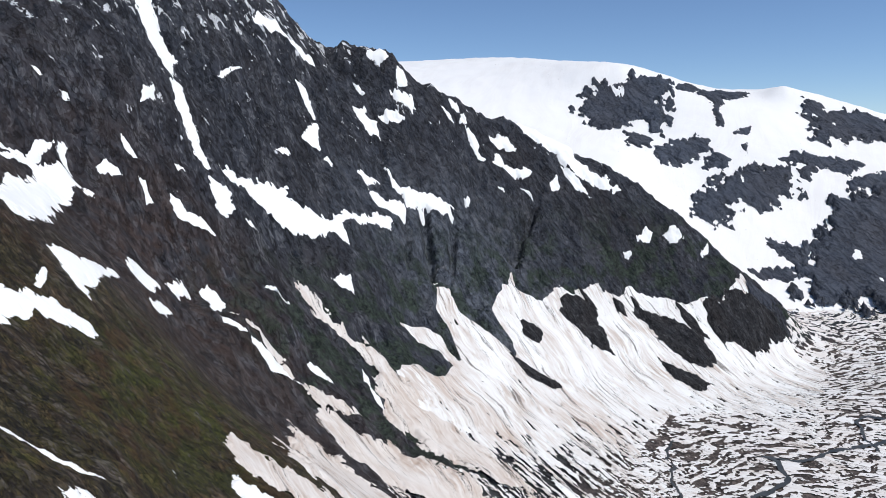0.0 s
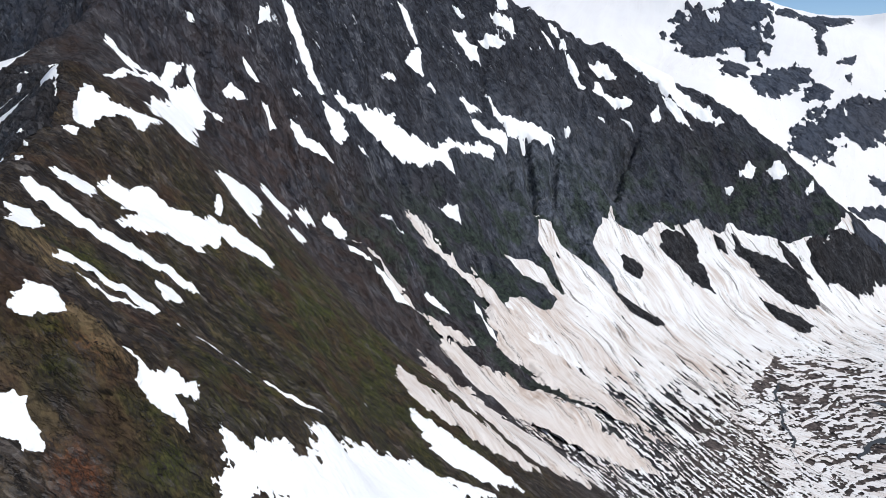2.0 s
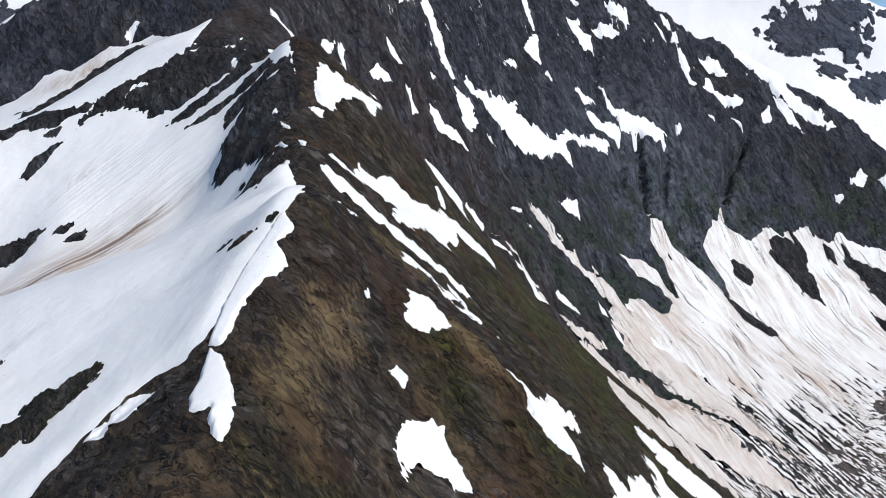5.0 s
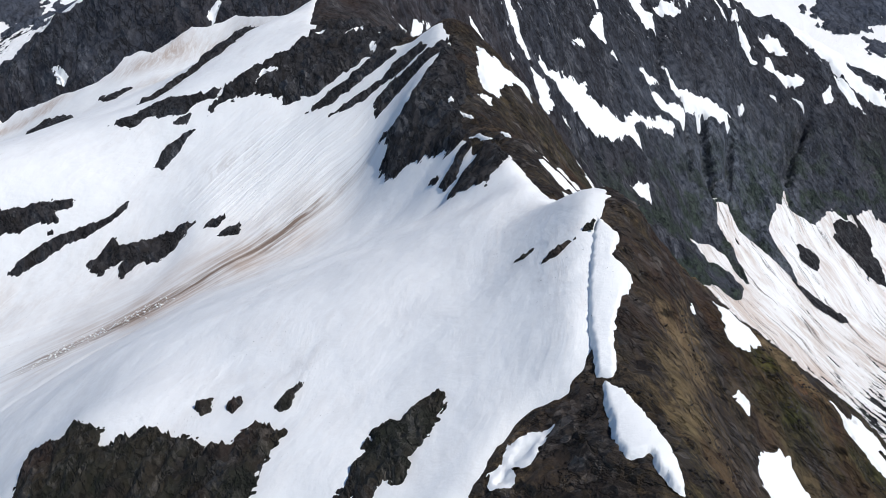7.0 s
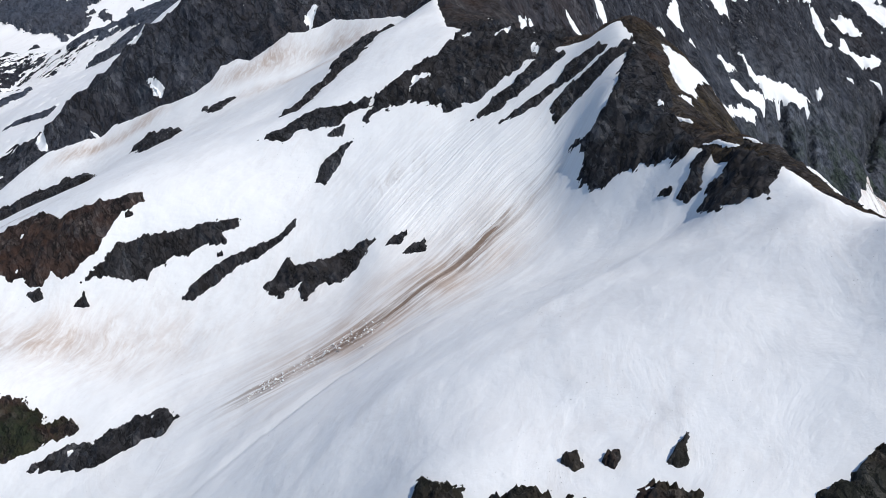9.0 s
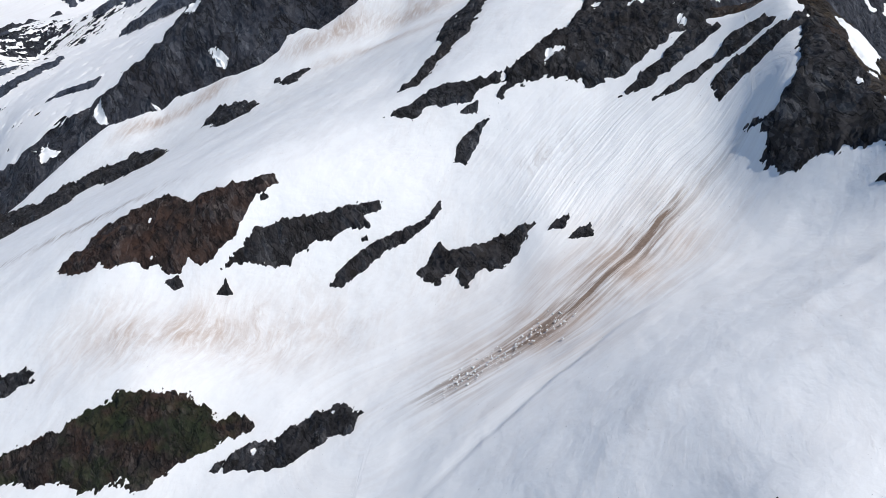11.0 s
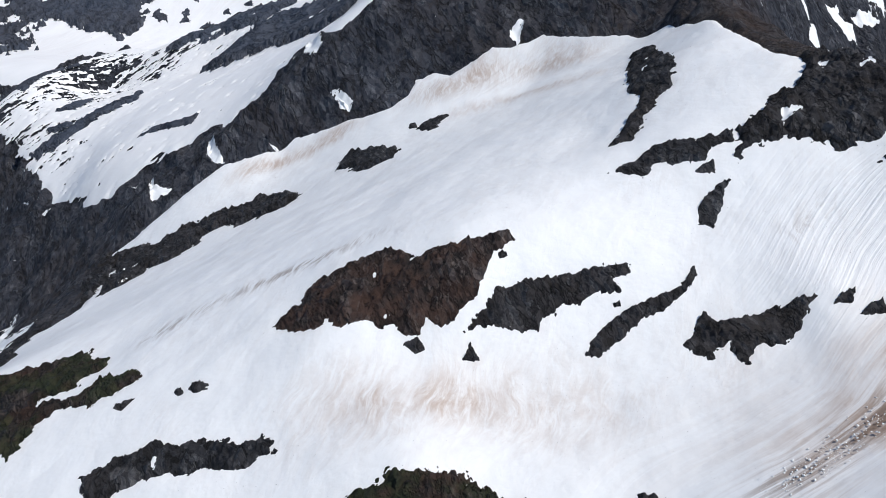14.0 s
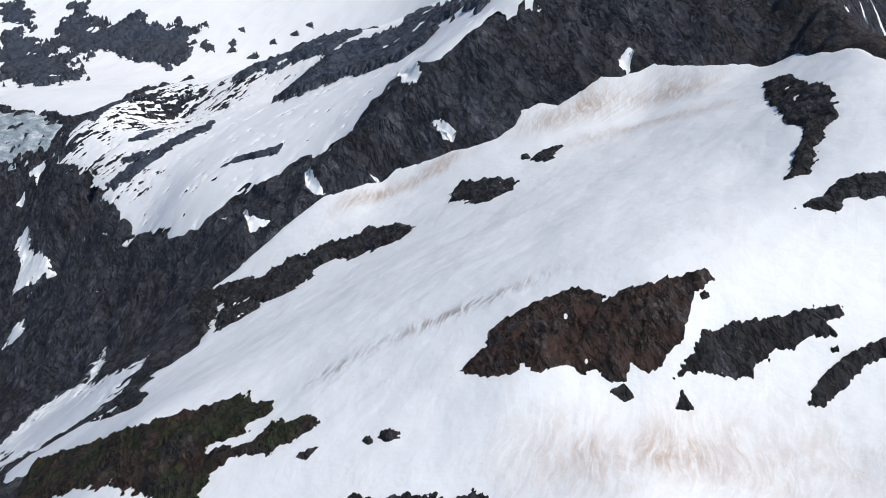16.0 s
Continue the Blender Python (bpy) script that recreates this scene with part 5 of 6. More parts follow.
snow_patch("wall", (125, 1404), (168, 1423), (291, 1900), (241, 1395), (291, 1389), (328, 1379), (292, 1368), (260, 1357), (236, 1362), (216, 1361), (198, 1381), (168, 1379), (139, 1391))

# ---- rock that stands out of the snow ----
rock_outcrop("near", (-268.5, 145), (-267.5, 150.5), (-266, 156), (-265.5, 157.5), (-261.5, 159), (-258, 162), (-254.5, 164.5), (-253, 163.5), (-253, 158.5), (-254.5, 154), (-255.5, 152), (-257, 149), (-258, 145), (-260, 147.5), (-261.5, 145.5), (-263.5, 143.5))
rock_outcrop("near", (-341.5, 157.5), (-348, 175.5), (-341.5, 171), (-336.5, 169.5), (-334, 172), (-329, 168), (-323.5, 166), (-320.5, 164), (-317, 163.5), (-315, 166.5), (-313, 167.5), (-309, 164.5), (-304.5, 165), (-301, 162.5), (-299.5, 160), (-295, 160.5), (-292.5, 163), (-288.5, 164), (-286.5, 161), (-283.5, 160.5), (-284.5, 157), (-284, 152), (-285.5, 148), (-287, 141.5), (-308, 141), (-337, 149), (-350.5, 145.5))
rock_outcrop("near", (-288, 168), (-286, 171), (-283.5, 174.5), (-284.5, 171), (-284.5, 166.5), (-286.5, 166.5))
rock_outcrop("near", (-299.5, 170.5), (-298.5, 172.5), (-295.5, 171.5), (-297, 168.5))
rock_outcrop("near", (-307, 172), (-306.5, 174), (-304, 174.5), (-302.5, 170), (-304.5, 169.5))
rock_outcrop("near", (-238, 189), (-234.5, 191.5), (-231, 191), (-234.5, 188.5))
rock_outcrop("near", (-230, 192.5), (-227, 195), (-228, 192))
rock_outcrop("near", (-244, 197), (-242, 198), (-238.5, 197), (-240.5, 194.5))
rock_outcrop("face", (-258.9, 287.7), (-254, 276.8), (-250.5, 266.5), (-250.9, 261.3), (-252.4, 258.6), (-254, 256.8), (-254.6, 253.9), (-257.4, 255), (-260.4, 257.2), (-263.2, 258.8), (-266.5, 263.1), (-270.4, 279.6), (-267.7, 278.3), (-266.5, 281.4), (-265.4, 283.7), (-262.6, 280.5), (-261.5, 282.8), (-259.6, 284.7))
rock_outcrop("face", (-264.6, 295.6), (-268.1, 297.8), (-269.6, 295.9), (-270.3, 292.3), (-272.5, 291.4), (-273.8, 289.4), (-271.3, 284.2), (-269.2, 284.6), (-267.2, 284.3), (-267.1, 288), (-266.6, 291.7), (-264.9, 292.2))
rock_outcrop("face", (-278.9, 298), (-276.6, 296.6), (-274.5, 294.4), (-275.6, 292.8))
rock_outcrop("face", (-241.2, 216.3), (-239.4, 220.8), (-237, 222.5), (-238, 212.4), (-239.7, 209.3))
rock_outcrop("face", (-256.2, 256.2), (-253.9, 252.8), (-254.2, 250.4), (-256.6, 254.2))
rock_outcrop("face", (-293, 349.9), (-293.8, 345.9), (-296.3, 344), (-298.9, 343.7), (-301, 343.3), (-305.8, 348.7), (-308, 348.2), (-303.7, 339.9), (-303.6, 336.1), (-306.2, 335), (-300.5, 325), (-295.2, 320.6), (-292.6, 320.5), (-287.9, 316.5), (-284.6, 315.2), (-278.6, 310.2), (-274.1, 306.6), (-270.4, 302.2), (-268.1, 302.3), (-266.5, 304.3), (-271, 318), (-274, 330), (-272, 345), (-274, 356), (-280, 368), (-286, 378))
rock_outcrop("green", (-579, 242.5), (-563, 248), (-556, 250.5), (-544, 255), (-534, 261), (-523.5, 265.5), (-506, 268), (-501, 264.5), (-493.5, 265), (-490, 261), (-475, 262), (-473.5, 260), (-479, 254), (-486, 251.5), (-490.5, 248.5), (-496.5, 242.5), (-506, 237.5), (-527, 234.5), (-576, 237.5))
rock_outcrop("basin", (-485, 242.5), (-475, 252.5), (-466, 253.5), (-458, 261.5), (-447.5, 268.5), (-437.5, 262), (-440.5, 253.5), (-448, 252.5), (-454, 246.5), (-460, 241.5))
rock_outcrop("basin", (-645, 272), (-634, 277.5), (-622, 282), (-600, 282), (-577, 281), (-572.5, 276), (-580.5, 272), (-595.5, 270.5), (-613.5, 269.5), (-625, 265), (-633.5, 260))
rock_outcrop("basin", (-648.5, 300.5), (-644.5, 302.5), (-641, 303.5), (-644, 298.5))
rock_outcrop("basin", (-624, 303.5), (-622, 304.5), (-619, 302), (-621.5, 301.5))
rock_outcrop("basin", (-618.5, 304), (-615, 305.5), (-609.5, 302.5), (-614.5, 301.5))
rock_outcrop("basin", (-618, 305.5), (-614, 306), (-610, 304), (-613.5, 302.5))
rock_outcrop("basin", (-536, 316.5), (-531.5, 319.5), (-527.5, 316), (-531, 314))
rock_outcrop("basin", (-513, 315), (-511, 320.5), (-506.5, 316.5))
rock_outcrop("green", (-770, 281.5), (-827, 379.5), (-799.5, 371), (-760, 343.5), (-735, 332.5), (-714, 339), (-691, 347), (-686.5, 342.5), (-674.5, 338.5), (-671, 331.5), (-678, 324.5), (-678, 319.5), (-689, 315), (-691, 309.5), (-680.5, 313.5), (-673, 312), (-664.5, 321.5), (-647, 319), (-645.5, 315), (-652.5, 308.5), (-660.5, 305), (-675, 306.5), (-679, 300.5), (-683.5, 291), (-684.5, 284), (-825.5, 337))
rock_outcrop("basin", (-430.5, 327), (-427.5, 335), (-424, 338.5), (-420.5, 335), (-410, 336), (-399.5, 336), (-391.5, 337.5), (-384.5, 337), (-389, 332.5), (-391, 328.5), (-397.5, 323.5), (-405.5, 325), (-410.5, 318.5), (-414, 322.5), (-416, 327.5), (-419, 326.5), (-422, 321), (-428, 324))
rock_outcrop("basin", (-373, 329), (-367, 333.5), (-364, 334), (-362.5, 328.5))
rock_outcrop("basin", (-380.5, 333), (-377, 337), (-372.5, 338), (-374, 333))
rock_outcrop("brown", (-592.5, 326.5), (-584, 334.5), (-583.5, 345), (-571.5, 352), (-562.5, 354.5), (-552, 354.5), (-544.5, 351.5), (-536.5, 346.5), (-535, 349), (-522, 348.5), (-509.5, 353.5), (-502, 357.5), (-499, 354), (-507, 347.5), (-509, 341.5), (-511, 333.5), (-514.5, 330), (-518.5, 325.5), (-522.5, 323.5), (-529.5, 325), (-530.5, 320), (-537, 320), (-541, 322.5), (-547, 320.5), (-551, 322.5), (-563.5, 318.5), (-568, 324.5), (-570.5, 319.5), (-581, 320.5))
rock_outcrop("basin", (-467.5, 323), (-464.5, 329), (-458.5, 334.5), (-450.5, 339.5), (-441.5, 343), (-433, 346.5), (-427, 355), (-426, 352), (-429, 346.5), (-439, 338.5), (-445.5, 336.5), (-451.5, 331.5), (-457.5, 327), (-462.5, 322.5))
rock_outcrop("basin", (-513.5, 323), (-509, 330), (-501.5, 337), (-493, 341.5), (-477, 345.5), (-463.5, 350.5), (-450.5, 353.5), (-453.5, 349.5), (-458, 346.5), (-456, 343.5), (-462, 343), (-468.5, 340.5), (-470, 337.5), (-475, 337.5), (-479.5, 335), (-484.5, 332), (-486, 328), (-494, 327), (-503.5, 327))
rock_outcrop("basin", (-458, 339.5), (-455.5, 340), (-455, 339), (-457.5, 338.5))
rock_outcrop("basin", (-693, 341), (-689, 343.5), (-683, 339), (-687, 337))
rock_outcrop("basin", (-505, 347), (-502, 348), (-500.5, 347), (-504, 345.5))
rock_outcrop("basin", (-318, 378), (-312, 380.5), (-298.5, 379.5), (-292, 377.5), (-287.5, 378), (-283, 372.5), (-290.5, 372), (-298, 370), (-309, 372), (-315, 370))
rock_outcrop("basin", (-424, 374.5), (-424.5, 381.5), (-419, 387.5), (-410.5, 392), (-413, 386), (-415, 379.5), (-418.5, 372))
rock_outcrop("basin", (-340, 382), (-329, 386), (-316, 387), (-310, 391.5), (-298.5, 386), (-295, 380.5), (-303, 381.5), (-316.5, 383.5), (-331, 381.5))
rock_outcrop("basin", (-426, 395.5), (-416.5, 401), (-416.5, 394.5))
rock_outcrop("basin", (-353.5, 389.5), (-345, 396), (-338, 399), (-326, 409), (-317, 407.5), (-312.5, 399.5), (-322.5, 395.5), (-332, 393), (-341.5, 388.5))
rock_outcrop("basin", (-461.5, 399.5), (-450.5, 404.5), (-442, 414), (-423.5, 413), (-407.5, 415), (-408, 410), (-419, 407), (-420, 400.5), (-434, 399.5), (-441, 402.5), (-447, 394.5))
rock_outcrop("basin", (-806, 429), (-810, 445), (-807, 452), (-786, 447), (-794, 438), (-787, 431), (-791, 420), (-772, 402), (-766, 384), (-781, 386), (-811, 406), (-788, 396))
rock_outcrop("face", (-406, 410), (-397, 424), (-384.5, 435), (-372, 447.5), (-364.5, 467.5), (-355.5, 482.5), (-328.5, 446.5), (-313.5, 413), (-323.5, 407.5), (-331.5, 411.5), (-343.5, 405.5), (-351.5, 403), (-365, 404.5), (-367, 400.5), (-376, 405.5), (-381, 403.5), (-387.5, 406.5), (-404, 404), (-406.5, 401))
rock_outcrop("basin", (-461, 427), (-456, 440), (-448, 458), (-444, 468), (-451, 482), (-447, 542), (-442, 584), (-431, 565), (-426, 501), (-429, 478), (-429, 469), (-437, 462), (-444, 446), (-450, 428))
rock_outcrop("face", (-833, 562), (-836, 578), (-811, 573), (-779, 561), (-762, 568), (-755, 573), (-744, 572), (-720, 573), (-697, 579), (-679, 574), (-660, 558), (-665, 541), (-686, 540), (-715, 544), (-734, 541), (-724, 520), (-738, 508), (-753, 507), (-750, 496), (-769, 477), (-805, 561), (-777, 478), (-777, 464))
rock_outcrop("basin", (-641, 577), (-639, 599), (-617, 587), (-596, 574), (-595, 554), (-608, 547), (-623, 556))
rock_outcrop("basin", (-583, 596), (-578, 602), (-569, 590), (-576, 587))
rock_outcrop("basin", (-588, 598), (-582, 607), (-566, 607), (-572, 595), (-582, 591))
rock_outcrop("basin", (-596, 610), (-591, 609), (-588, 601), (-594, 603))
rock_outcrop("plateau", (-915, 771), (-889, 778), (-843, 772), (-843, 757), (-884, 768))
rock_outcrop("plateau", (-1093, 882), (-1069, 893), (-1058, 883), (-1078, 871))
rock_outcrop("plateau", (-1086, 842), (-1057, 879), (-1037, 923), (-1009, 960), (-1002, 929), (-1028, 892), (-1046, 848), (-1068, 831))
rock_outcrop("plateau", (-1110, 923), (-1103, 960), (-1086, 968), (-1085, 927))
rock_outcrop("plateau", (-926, 963), (-937, 1043), (-898, 1023), (-869, 1074), (-804, 1063), (-788, 1125), (-755, 1072), (-659, 858), (-662, 835), (-710, 948), (-722, 946), (-730, 892), (-761, 891), (-809, 924), (-849, 945), (-884, 944))
rock_outcrop("apron", (95, 1019), (125, 1008), (163, 1000), (153, 986), (115, 988))
rock_outcrop("plateau", (-1220, 999), (-1217, 1041), (-1170, 1072), (-1180, 1081), (-1195, 1027), (-1189, 972))
rock_outcrop("apron", (118, 1096), (147, 1095), (139, 1069), (116, 1073))
rock_outcrop("apron", (337, 1146), (377, 1134), (408, 1122), (389, 1094), (353, 1113))
rock_outcrop("plateau", (-1051, 1083), (-1040, 1128), (-992, 1139), (-941, 1178), (-878, 1162), (-899, 1094), (-950, 1099), (-1018, 1099))
rock_outcrop("apron", (187, 1177), (221, 1189), (243, 1178), (248, 1156), (260, 1126), (228, 1125), (202, 1138), (186, 1150))
rock_outcrop("apron", (218, 1203), (233, 1197), (247, 1184), (233, 1180))
rock_outcrop("apron", (315, 1240), (338, 1230), (388, 1231), (433, 1221), (440, 1183), (409, 1158), (370, 1173), (341, 1200), (316, 1212))
rock_outcrop("apron", (277, 1220), (296, 1219), (299, 1201), (283, 1203))
rock_outcrop("apron", (396, 1264), (421, 1249), (442, 1225), (423, 1224), (404, 1239))
rock_outcrop("apron", (463, 1285), (504, 1316), (525, 1333), (557, 1344), (601, 1360), (621, 1337), (577, 1297), (528, 1248), (496, 1242), (467, 1235), (453, 1253), (450, 1275))
rock_outcrop("far", (-1964.1, 1956.6), (-1960.2, 2021.9), (-1983.3, 2062.2), (-1963.2, 2085.2), (-1906.8, 2003.3), (-1820.8, 1995.5), (-1780.5, 2040.7), (-1684.5, 1994.8), (-1636.9, 2016), (-1564.2, 1962.9), (-1547.7, 1888.3), (-1563.6, 1840.6), (-1639.5, 1840), (-1723, 1867.7), (-1795.6, 1882.1), (-1815.9, 1840.1), (-1894.2, 1893.6))
rock_outcrop("far", (-2098.3, 1913.9), (-2062.3, 1951.8), (-1978.5, 1919.1), (-1886.5, 1854.2), (-1791.1, 1784.8), (-1730.5, 1680.3), (-1798.7, 1645.5), (-1923.8, 1690.5))
rock_outcrop("far", (-2194, 2039.9), (-2142.7, 2062.4), (-2065.7, 2004.4), (-2079.9, 1966.7), (-2135.5, 1967.6))
rock_outcrop("far", (-1517.6, 1933), (-1504.4, 1944.2), (-1485.4, 1911.6))
rock_outcrop("far", (-1469.6, 1956.6), (-1459.7, 1976), (-1441.1, 1948.9), (-1452, 1938.9))
rock_outcrop("far", (-1470.6, 2013.4), (-1455.8, 2023.1), (-1440, 1995.1))
rock_outcrop("far", (-1360.2, 1954.5), (-1350.2, 1974.9), (-1333.5, 1949))
rock_outcrop("far", (-1313.5, 1983.2), (-1297.3, 1996.8), (-1280.7, 1969.6))
rock_outcrop("far", (-1280.6, 2009.9), (-1265.4, 2018.7), (-1248.8, 1989.8))
rock_outcrop("far", (-1393, 1896.6), (-1382.2, 1920.1), (-1362, 1894.5))
rock_outcrop("far", (-1583.5, 2026.7), (-1572.1, 2043.2), (-1551.3, 2014.2))
rock_outcrop("far", (549, 1354), (604, 1378), (719, 1500), (593, 1349), (555, 1339))
rock_outcrop("far", (661, 1603), (757, 1623), (760, 1594), (680, 1582))
rock_outcrop("far", (851, 1718), (956, 1784), (1071, 1826), (1162, 1818), (970, 1482), (888, 1541), (834, 1528), (744, 1515), (768, 1597), (804, 1653), (848, 1695))
rock_outcrop("far", (716, 1686), (778, 1676), (813, 1661), (784, 1629), (753, 1644))
rock_outcrop("far", (573, 1743), (663, 1832), (710, 1850), (787, 1870), (833, 1864), (858, 1833), (843, 1801), (792, 1778), (741, 1748), (676, 1749), (660, 1742), (660, 1713), (595, 1700), (578, 1718))
rock_outcrop("far", (969, 1819), (1007, 1863), (1078, 1891), (1136, 1895), (1126, 1850), (1019, 1831))
rock_outcrop("far", (633, 1855), (656, 1897), (690, 1915), (714, 1894), (695, 1863))
rock_outcrop("far", (832, 1903), (915, 1942), (935, 1920), (997, 1931), (1062, 1910), (994, 1865), (935, 1888), (886, 1840), (867, 1851), (894, 1893), (837, 1891))
rock_outcrop("far", (-1386, 1893), (-1376, 1923), (-1358, 1900))
rock_outcrop("far", (522, 1906), (562, 1944), (623, 1956), (669, 1962), (698, 1955), (664, 1920), (619, 1886), (570, 1867), (528, 1871))
rock_outcrop("far", (-1454, 1911), (-1453, 1947), (-1427, 1918))
rock_outcrop("far", (754, 1937), (775, 1946), (764, 1915))
rock_outcrop("far", (-1542, 1931), (-1535, 1964), (-1497, 1936), (-1510, 1915))
rock_outcrop("far", (473, 1971), (505, 1977), (532, 1955), (513, 1912), (465, 1910))
rock_outcrop("far", (739, 1977), (809, 2008), (788, 1972))
rock_outcrop("far", (359, 2052), (380, 2107), (413, 2119), (469, 2128), (512, 2150), (578, 2159), (641, 2157), (621, 2113), (604, 2077), (599, 2023), (582, 1985), (553, 1965), (534, 1974), (536, 2015), (520, 2042), (468, 2009), (403, 1977), (384, 1993))
rock_outcrop("far", (974, 2142), (1048, 2175), (1067, 2145), (1098, 2143), (1175, 2169), (1240, 2127), (1220, 2020), (1121, 2032), (1079, 2040), (1003, 1976), (973, 1997), (1003, 2081), (979, 2095))
rock_outcrop("far", (709, 2130), (793, 2227), (894, 2266), (871, 2212), (772, 2121), (735, 2053), (733, 2001), (707, 2010), (733, 2077))
rock_outcrop("far", (641, 2130), (713, 2209), (722, 2161), (670, 2119))

# ---- the bare ground, one sheet to the horizon ----
def ground_grid(cols, rows):
    v = np.concatenate([np.linspace(-300, 90, 14)[:-1], 100 * np.exp(np.linspace(-0.1, math.log(36), rows))])
    u = np.concatenate([[-3.0, -2.2, -1.7, -1.4, -1.2, -1.08], np.linspace(-1, 1, cols), [1.08, 1.2, 1.4, 1.7, 2.2, 3.0]])
    yy = np.repeat(v[:, None], len(u), 1)
    w = np.maximum(yy, 0)
    return -280 - 0.15 * w + u[None, :] * (330 + 0.72 * w), yy


def build_ground():
    x, y = ground_grid(780, 940)
    h = land(x, y)
    cover, drop = np.zeros_like(x), np.zeros_like(x)
    for outline, wide, cell, deep in COVERS:
        p = np.array(outline, float)
        lo, hi = p.min(0) - wide, p.max(0) + wide
        a = np.nonzero((x > lo[0]) & (x < hi[0]) & (y > lo[1]) & (y < hi[1]))
        if len(a[0]) == 0:
            continue
        f = inside_distance(x[a], y[a], outline)
        s = smooth(-0.2 * wide, 0.5 * wide + 2 * cell, f)
        cover[a] = np.maximum(cover[a], s)
        drop[a] = np.maximum(drop[a], s * deep)
    z = h + relief(x, y, h) * (1 - cover) - drop
    n0, n1 = x.shape
    idx = np.arange(n0 * n1).reshape(n0, n1)
    quads = np.stack([idx[:-1, :-1], idx[:-1, 1:], idx[1:, 1:], idx[1:, :-1]], -1).reshape(-1, 4)
    me = bpy.data.meshes.new("ground")
    me.vertices.add(n0 * n1)
    me.vertices.foreach_set("co", np.stack([x, y, z], -1).astype(np.float32).ravel())
    me.loops.add(len(quads) * 4)
    me.loops.foreach_set("vertex_index", quads.astype(np.int32).ravel())
    me.polygons.add(len(quads))
    me.polygons.foreach_set("loop_start", np.arange(0, len(quads) * 4, 4, dtype=np.int32))
    me.polygons.foreach_set("loop_total", np.full(len(quads), 4, np.int32))
    me.polygons.foreach_set("use_smooth", np.ones(len(quads), bool))

    def blob(cx, cy, rx_, ry_):
        return np.exp(-((x - cx) / rx_) ** 2 - ((y - cy) / ry_) ** 2)
    straw = blob(-212, 164, 5, 13) + blob(-206, 176, 5, 8) + blob(-208, 150, 6, 9) + 0.9 * blob(-181, 204, 9, 5) + blob(-207, 187, 4, 6) + 0.5 * blob(-200, 230, 14, 10)
    straw += 0.45 * blob(-203, 138, 10, 12)
    moss = blob(-185, 193, 9, 9) + blob(-157, 188, 13, 12) + 0.8 * blob(-208, 246, 14, 16) + 0.9 * blob(-140, 390, 85, 110) + 0.7 * blob(-150, 230, 14, 30) + 0.6 * blob(-205, 140, 12, 10)
    # what grows and lies where
    zones = {
        # far: where the haze-blued slate colours take over
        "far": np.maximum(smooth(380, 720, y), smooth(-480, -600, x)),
        "plants": np.clip(0.55 + straw + moss + 0.8 * blob(-207, 196, 9, 9), 0, 1) * (1 - smooth(330, 560, y)) * smooth(-420, -300, x),
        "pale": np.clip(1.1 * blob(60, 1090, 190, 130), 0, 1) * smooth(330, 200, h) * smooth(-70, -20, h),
        "straw": np.clip(straw, 0, 1),
        "rust": np.clip(1.3 * blob(-168, 173, 6, 5) + 0.5 * blob(-178, 200, 9, 5), 0, 1),
        "moss": np.clip(0.15 + moss, 0, 1) * (1 - smooth(500, 700, y)),
        "brown": np.clip(0.35 * (1 - smooth(650, 900, y)) * smooth(-520, -380, x) + blob(-225, 690, 90, 110), 0, 1),
        "scrub": smooth(620, 740, y) * smooth(215, 90, h) * smooth(-75, -30, h) * smooth(-420, -260, x),
        "gravel": 1 - smooth(-78, -55, h),
        "speck": np.clip(0.5 * smooth(150, 330, h) * smooth(620, 800, y) + 0.5 * smooth(400, 470, h) + 0.4 * smooth(-800, -950, x) * smooth(600, 750, y), 0, 1),
    }
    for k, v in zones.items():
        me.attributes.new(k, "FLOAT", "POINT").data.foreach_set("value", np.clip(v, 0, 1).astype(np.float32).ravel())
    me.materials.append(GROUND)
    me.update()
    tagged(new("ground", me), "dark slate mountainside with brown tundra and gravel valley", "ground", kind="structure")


build_ground()


# ---- loose stone and avalanche debris ----
def bare_height(x, y):
    """Height of the bare ground and how far it lies under snow."""
    h = land(x, y)
    cover, drop = np.zeros_like(x), np.zeros_like(x)
    for outline, wide, cell, deep in COVERS:
        p = np.array(outline, float)
        lo, hi = p.min(0) - wide, p.max(0) + wide
        a = np.nonzero((x > lo[0]) & (x < hi[0]) & (y > lo[1]) & (y < hi[1]))
        if len(a[0]):
            s = smooth(-0.2 * wide, 0.5 * wide + 2 * cell, inside_distance(x[a], y[a], outline))
            cover[a], drop[a] = np.maximum(cover[a], s), np.maximum(drop[a], s * deep)
    return h + relief(x, y, h) * (1 - cover) - drop, cover


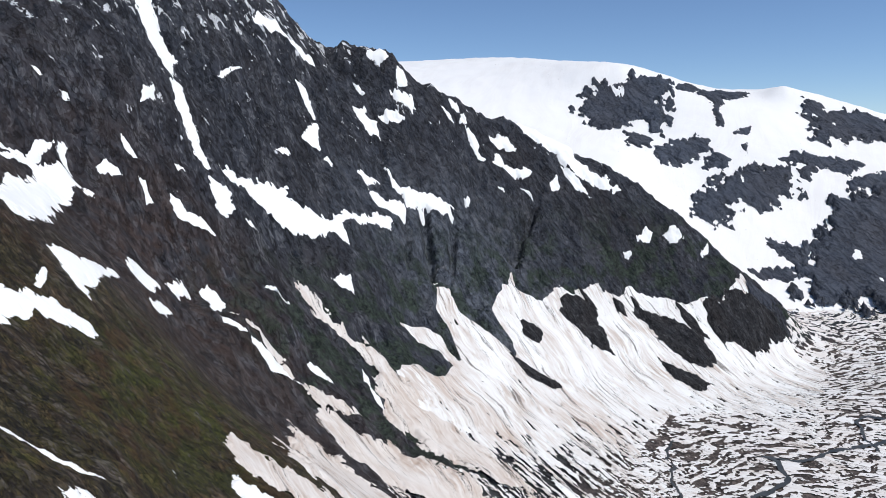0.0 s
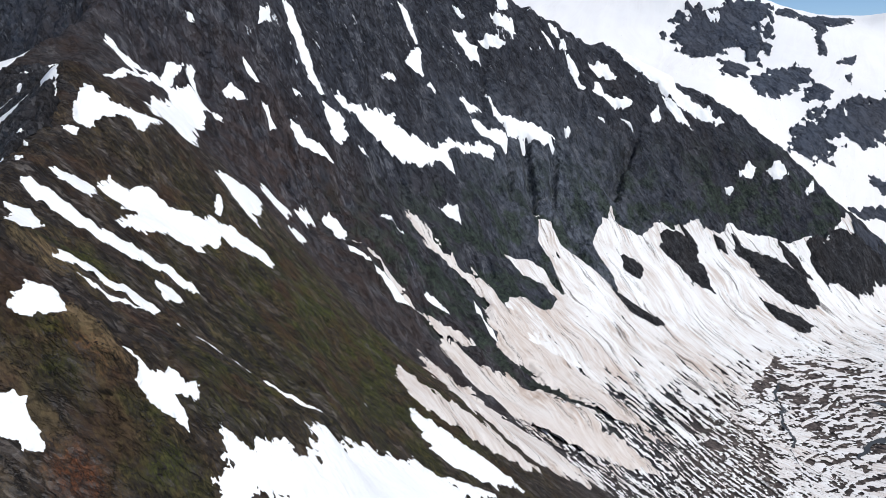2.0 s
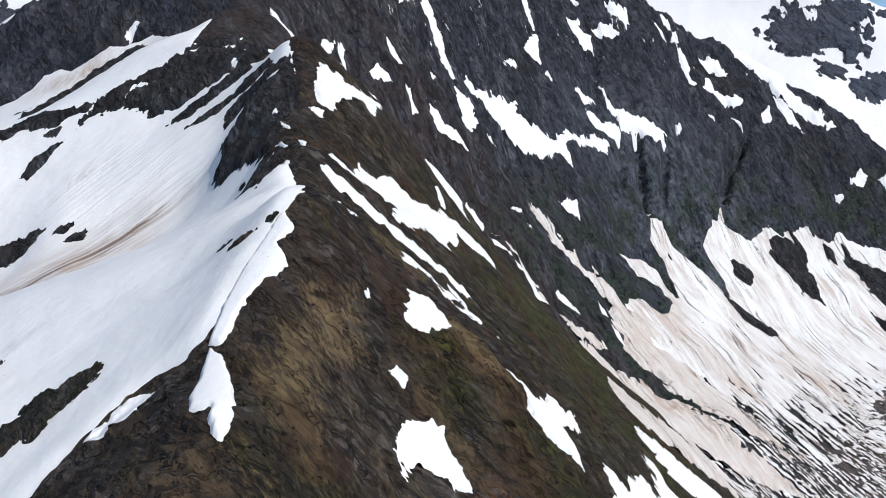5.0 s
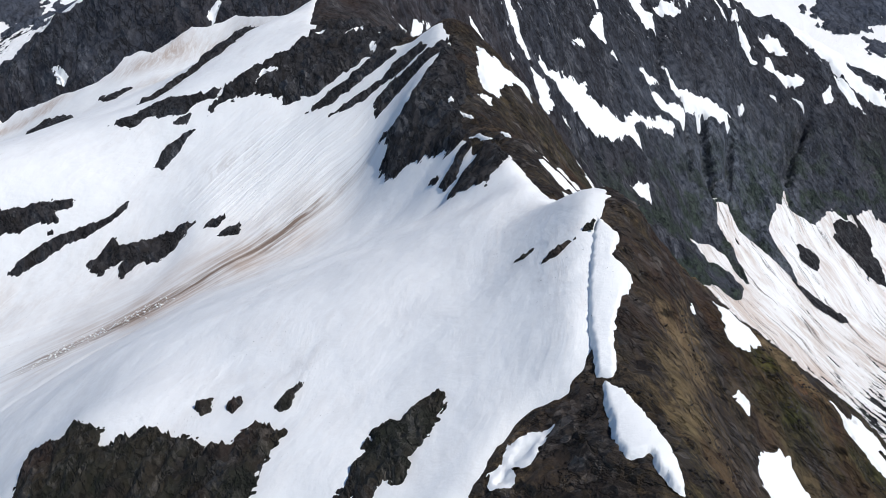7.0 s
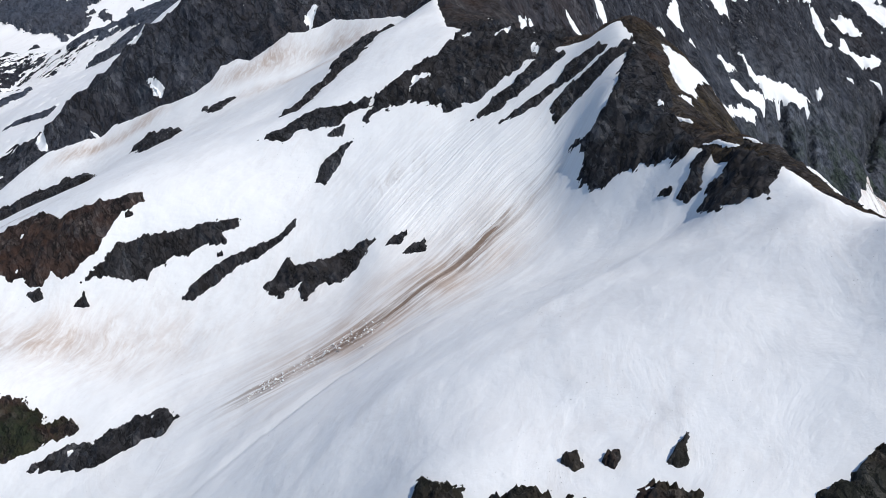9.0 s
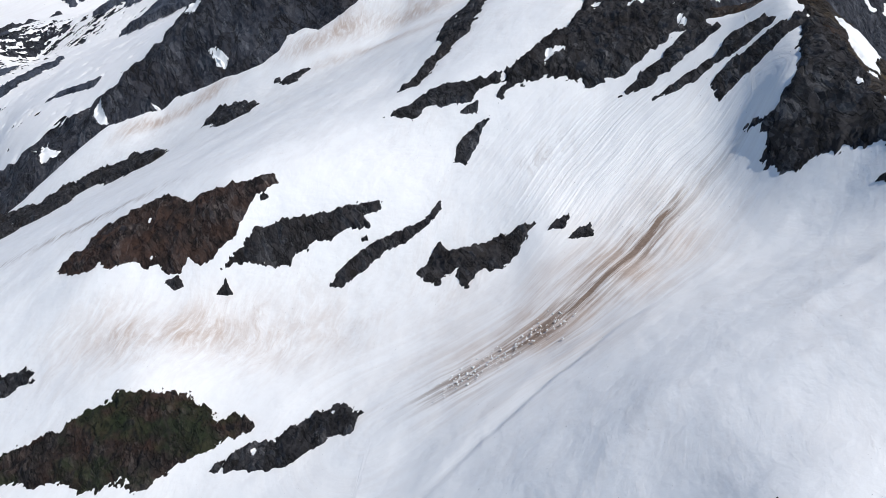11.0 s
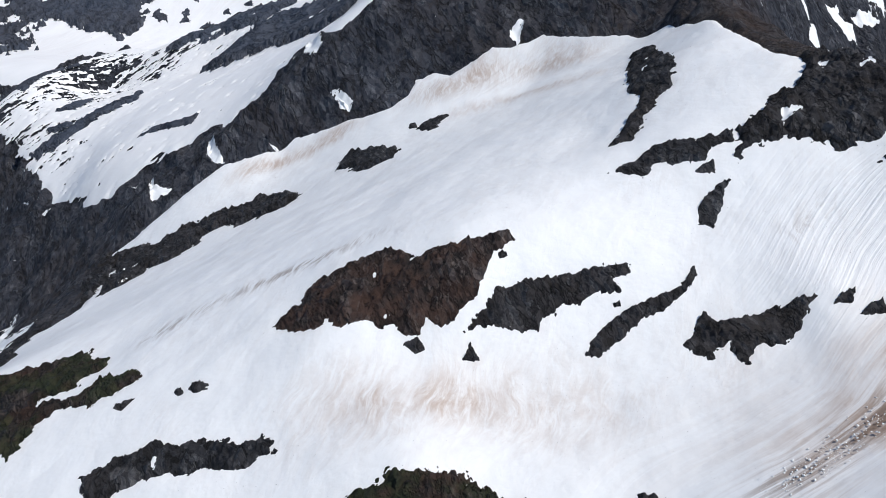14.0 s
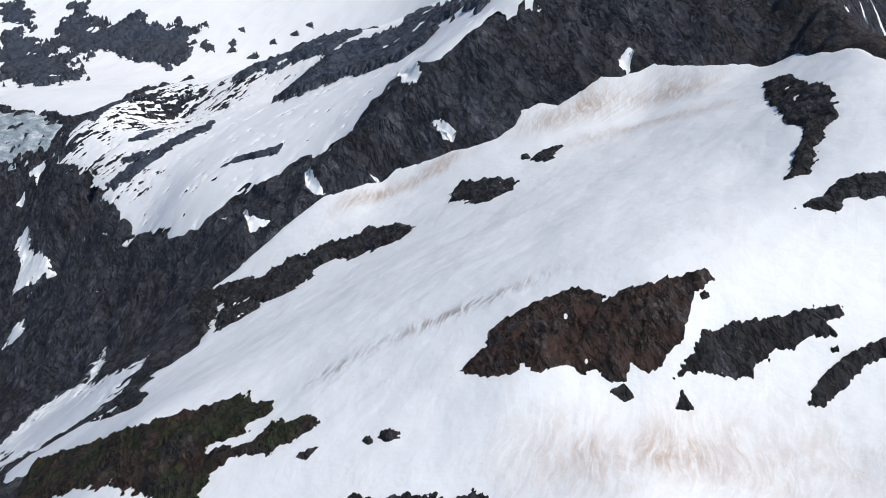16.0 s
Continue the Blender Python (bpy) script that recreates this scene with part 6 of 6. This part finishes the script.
def scatter_blocks(name, x, y, z, size, flat, material, label, category, lean=(0.0, 0.0)):
    """Angular blocks of uneven shape, joined into one mesh."""
    rng = np.random.default_rng(7)
    n = len(x)
    base = np.array([[sx, sy, sz] for sz in (-1, 1) for sx, sy in ((-1, -1), (1, -1), (1, 1), (-1, 1))], float)
    v = base[None] * (1 + 0.45 * (rng.random((n, 8, 3)) - 0.5))
    v *= (size[:, None] * np.stack([0.6 + 0.8 * rng.random(n), 0.6 + 0.8 * rng.random(n), flat * (0.5 + rng.random(n))], -1))[:, None, :]
    a = rng.random(n) * 2 * math.pi
    c, s = np.cos(a), np.sin(a)
    vx, vy = v[..., 0] * c[:, None] - v[..., 1] * s[:, None], v[..., 0] * s[:, None] + v[..., 1] * c[:, None]
    tx, ty = lean[0] + 0.5 * (rng.random(n) - 0.5), lean[1] + 0.5 * (rng.random(n) - 0.5)
    vz = v[..., 2] + vx * tx[:, None] + vy * ty[:, None]
    co = np.stack([vx + x[:, None], vy + y[:, None], vz + z[:, None]], -1).reshape(-1, 3)
    ring = np.array([[0, 3, 2, 1], [4, 5, 6, 7], [0, 1, 5, 4], [1, 2, 6, 5], [2, 3, 7, 6], [3, 0, 4, 7]])
    quads = (np.arange(n)[:, None, None] * 8 + ring[None]).reshape(-1, 4)
    me = bpy.data.meshes.new(name)
    me.vertices.add(len(co))
    me.vertices.foreach_set("co", co.astype(np.float32).ravel())
    me.loops.add(len(quads) * 4)
    me.loops.foreach_set("vertex_index", quads.astype(np.int32).ravel())
    me.polygons.add(len(quads))
    me.polygons.foreach_set("loop_start", np.arange(0, len(quads) * 4, 4, dtype=np.int32))
    me.polygons.foreach_set("loop_total", np.full(len(quads), 4, np.int32))
    me.update(calc_edges=True)
    put(name, me, material, label, category, kind="stuff")


rng = np.random.default_rng(3)
sx, sy = rng.uniform(-330, -60, 60000), rng.uniform(115, 420, 60000)
keep = fbm(sx, sy, 22, 3, 211) + 0.4 * fbm(sx, sy, 4, 2, 215) > 0.06
sx, sy = sx[keep], sy[keep]
sz, sc = bare_height(sx, sy)
keep = sc < 0.05
sx, sy, sz = sx[keep], sy[keep], sz[keep]
scatter_blocks("rubble", sx, sy, sz, 0.09 + 0.26 * rng.random(len(sx)) ** 4, 0.4, GROUND, "broken slate slabs strewn over the tundra ridge", "rubble", (0.35, -0.15))

t = rng.random(420)
line = np.array([(-372, 284), (-386, 276), (-400, 268), (-415, 262)], float)
bx, by = np.interp(t * 3, range(4), line[:, 0]) + rng.normal(0, 3.5, 420), np.interp(t * 3, range(4), line[:, 1]) + rng.normal(0, 3.5, 420)
scatter_blocks("avalanche_debris", bx, by, land(bx, by) + 1.0, 0.06 + 0.22 * rng.random(420) ** 3, 0.7, SNOW, "small tumbled snow blocks along an avalanche run", "avalanche debris")
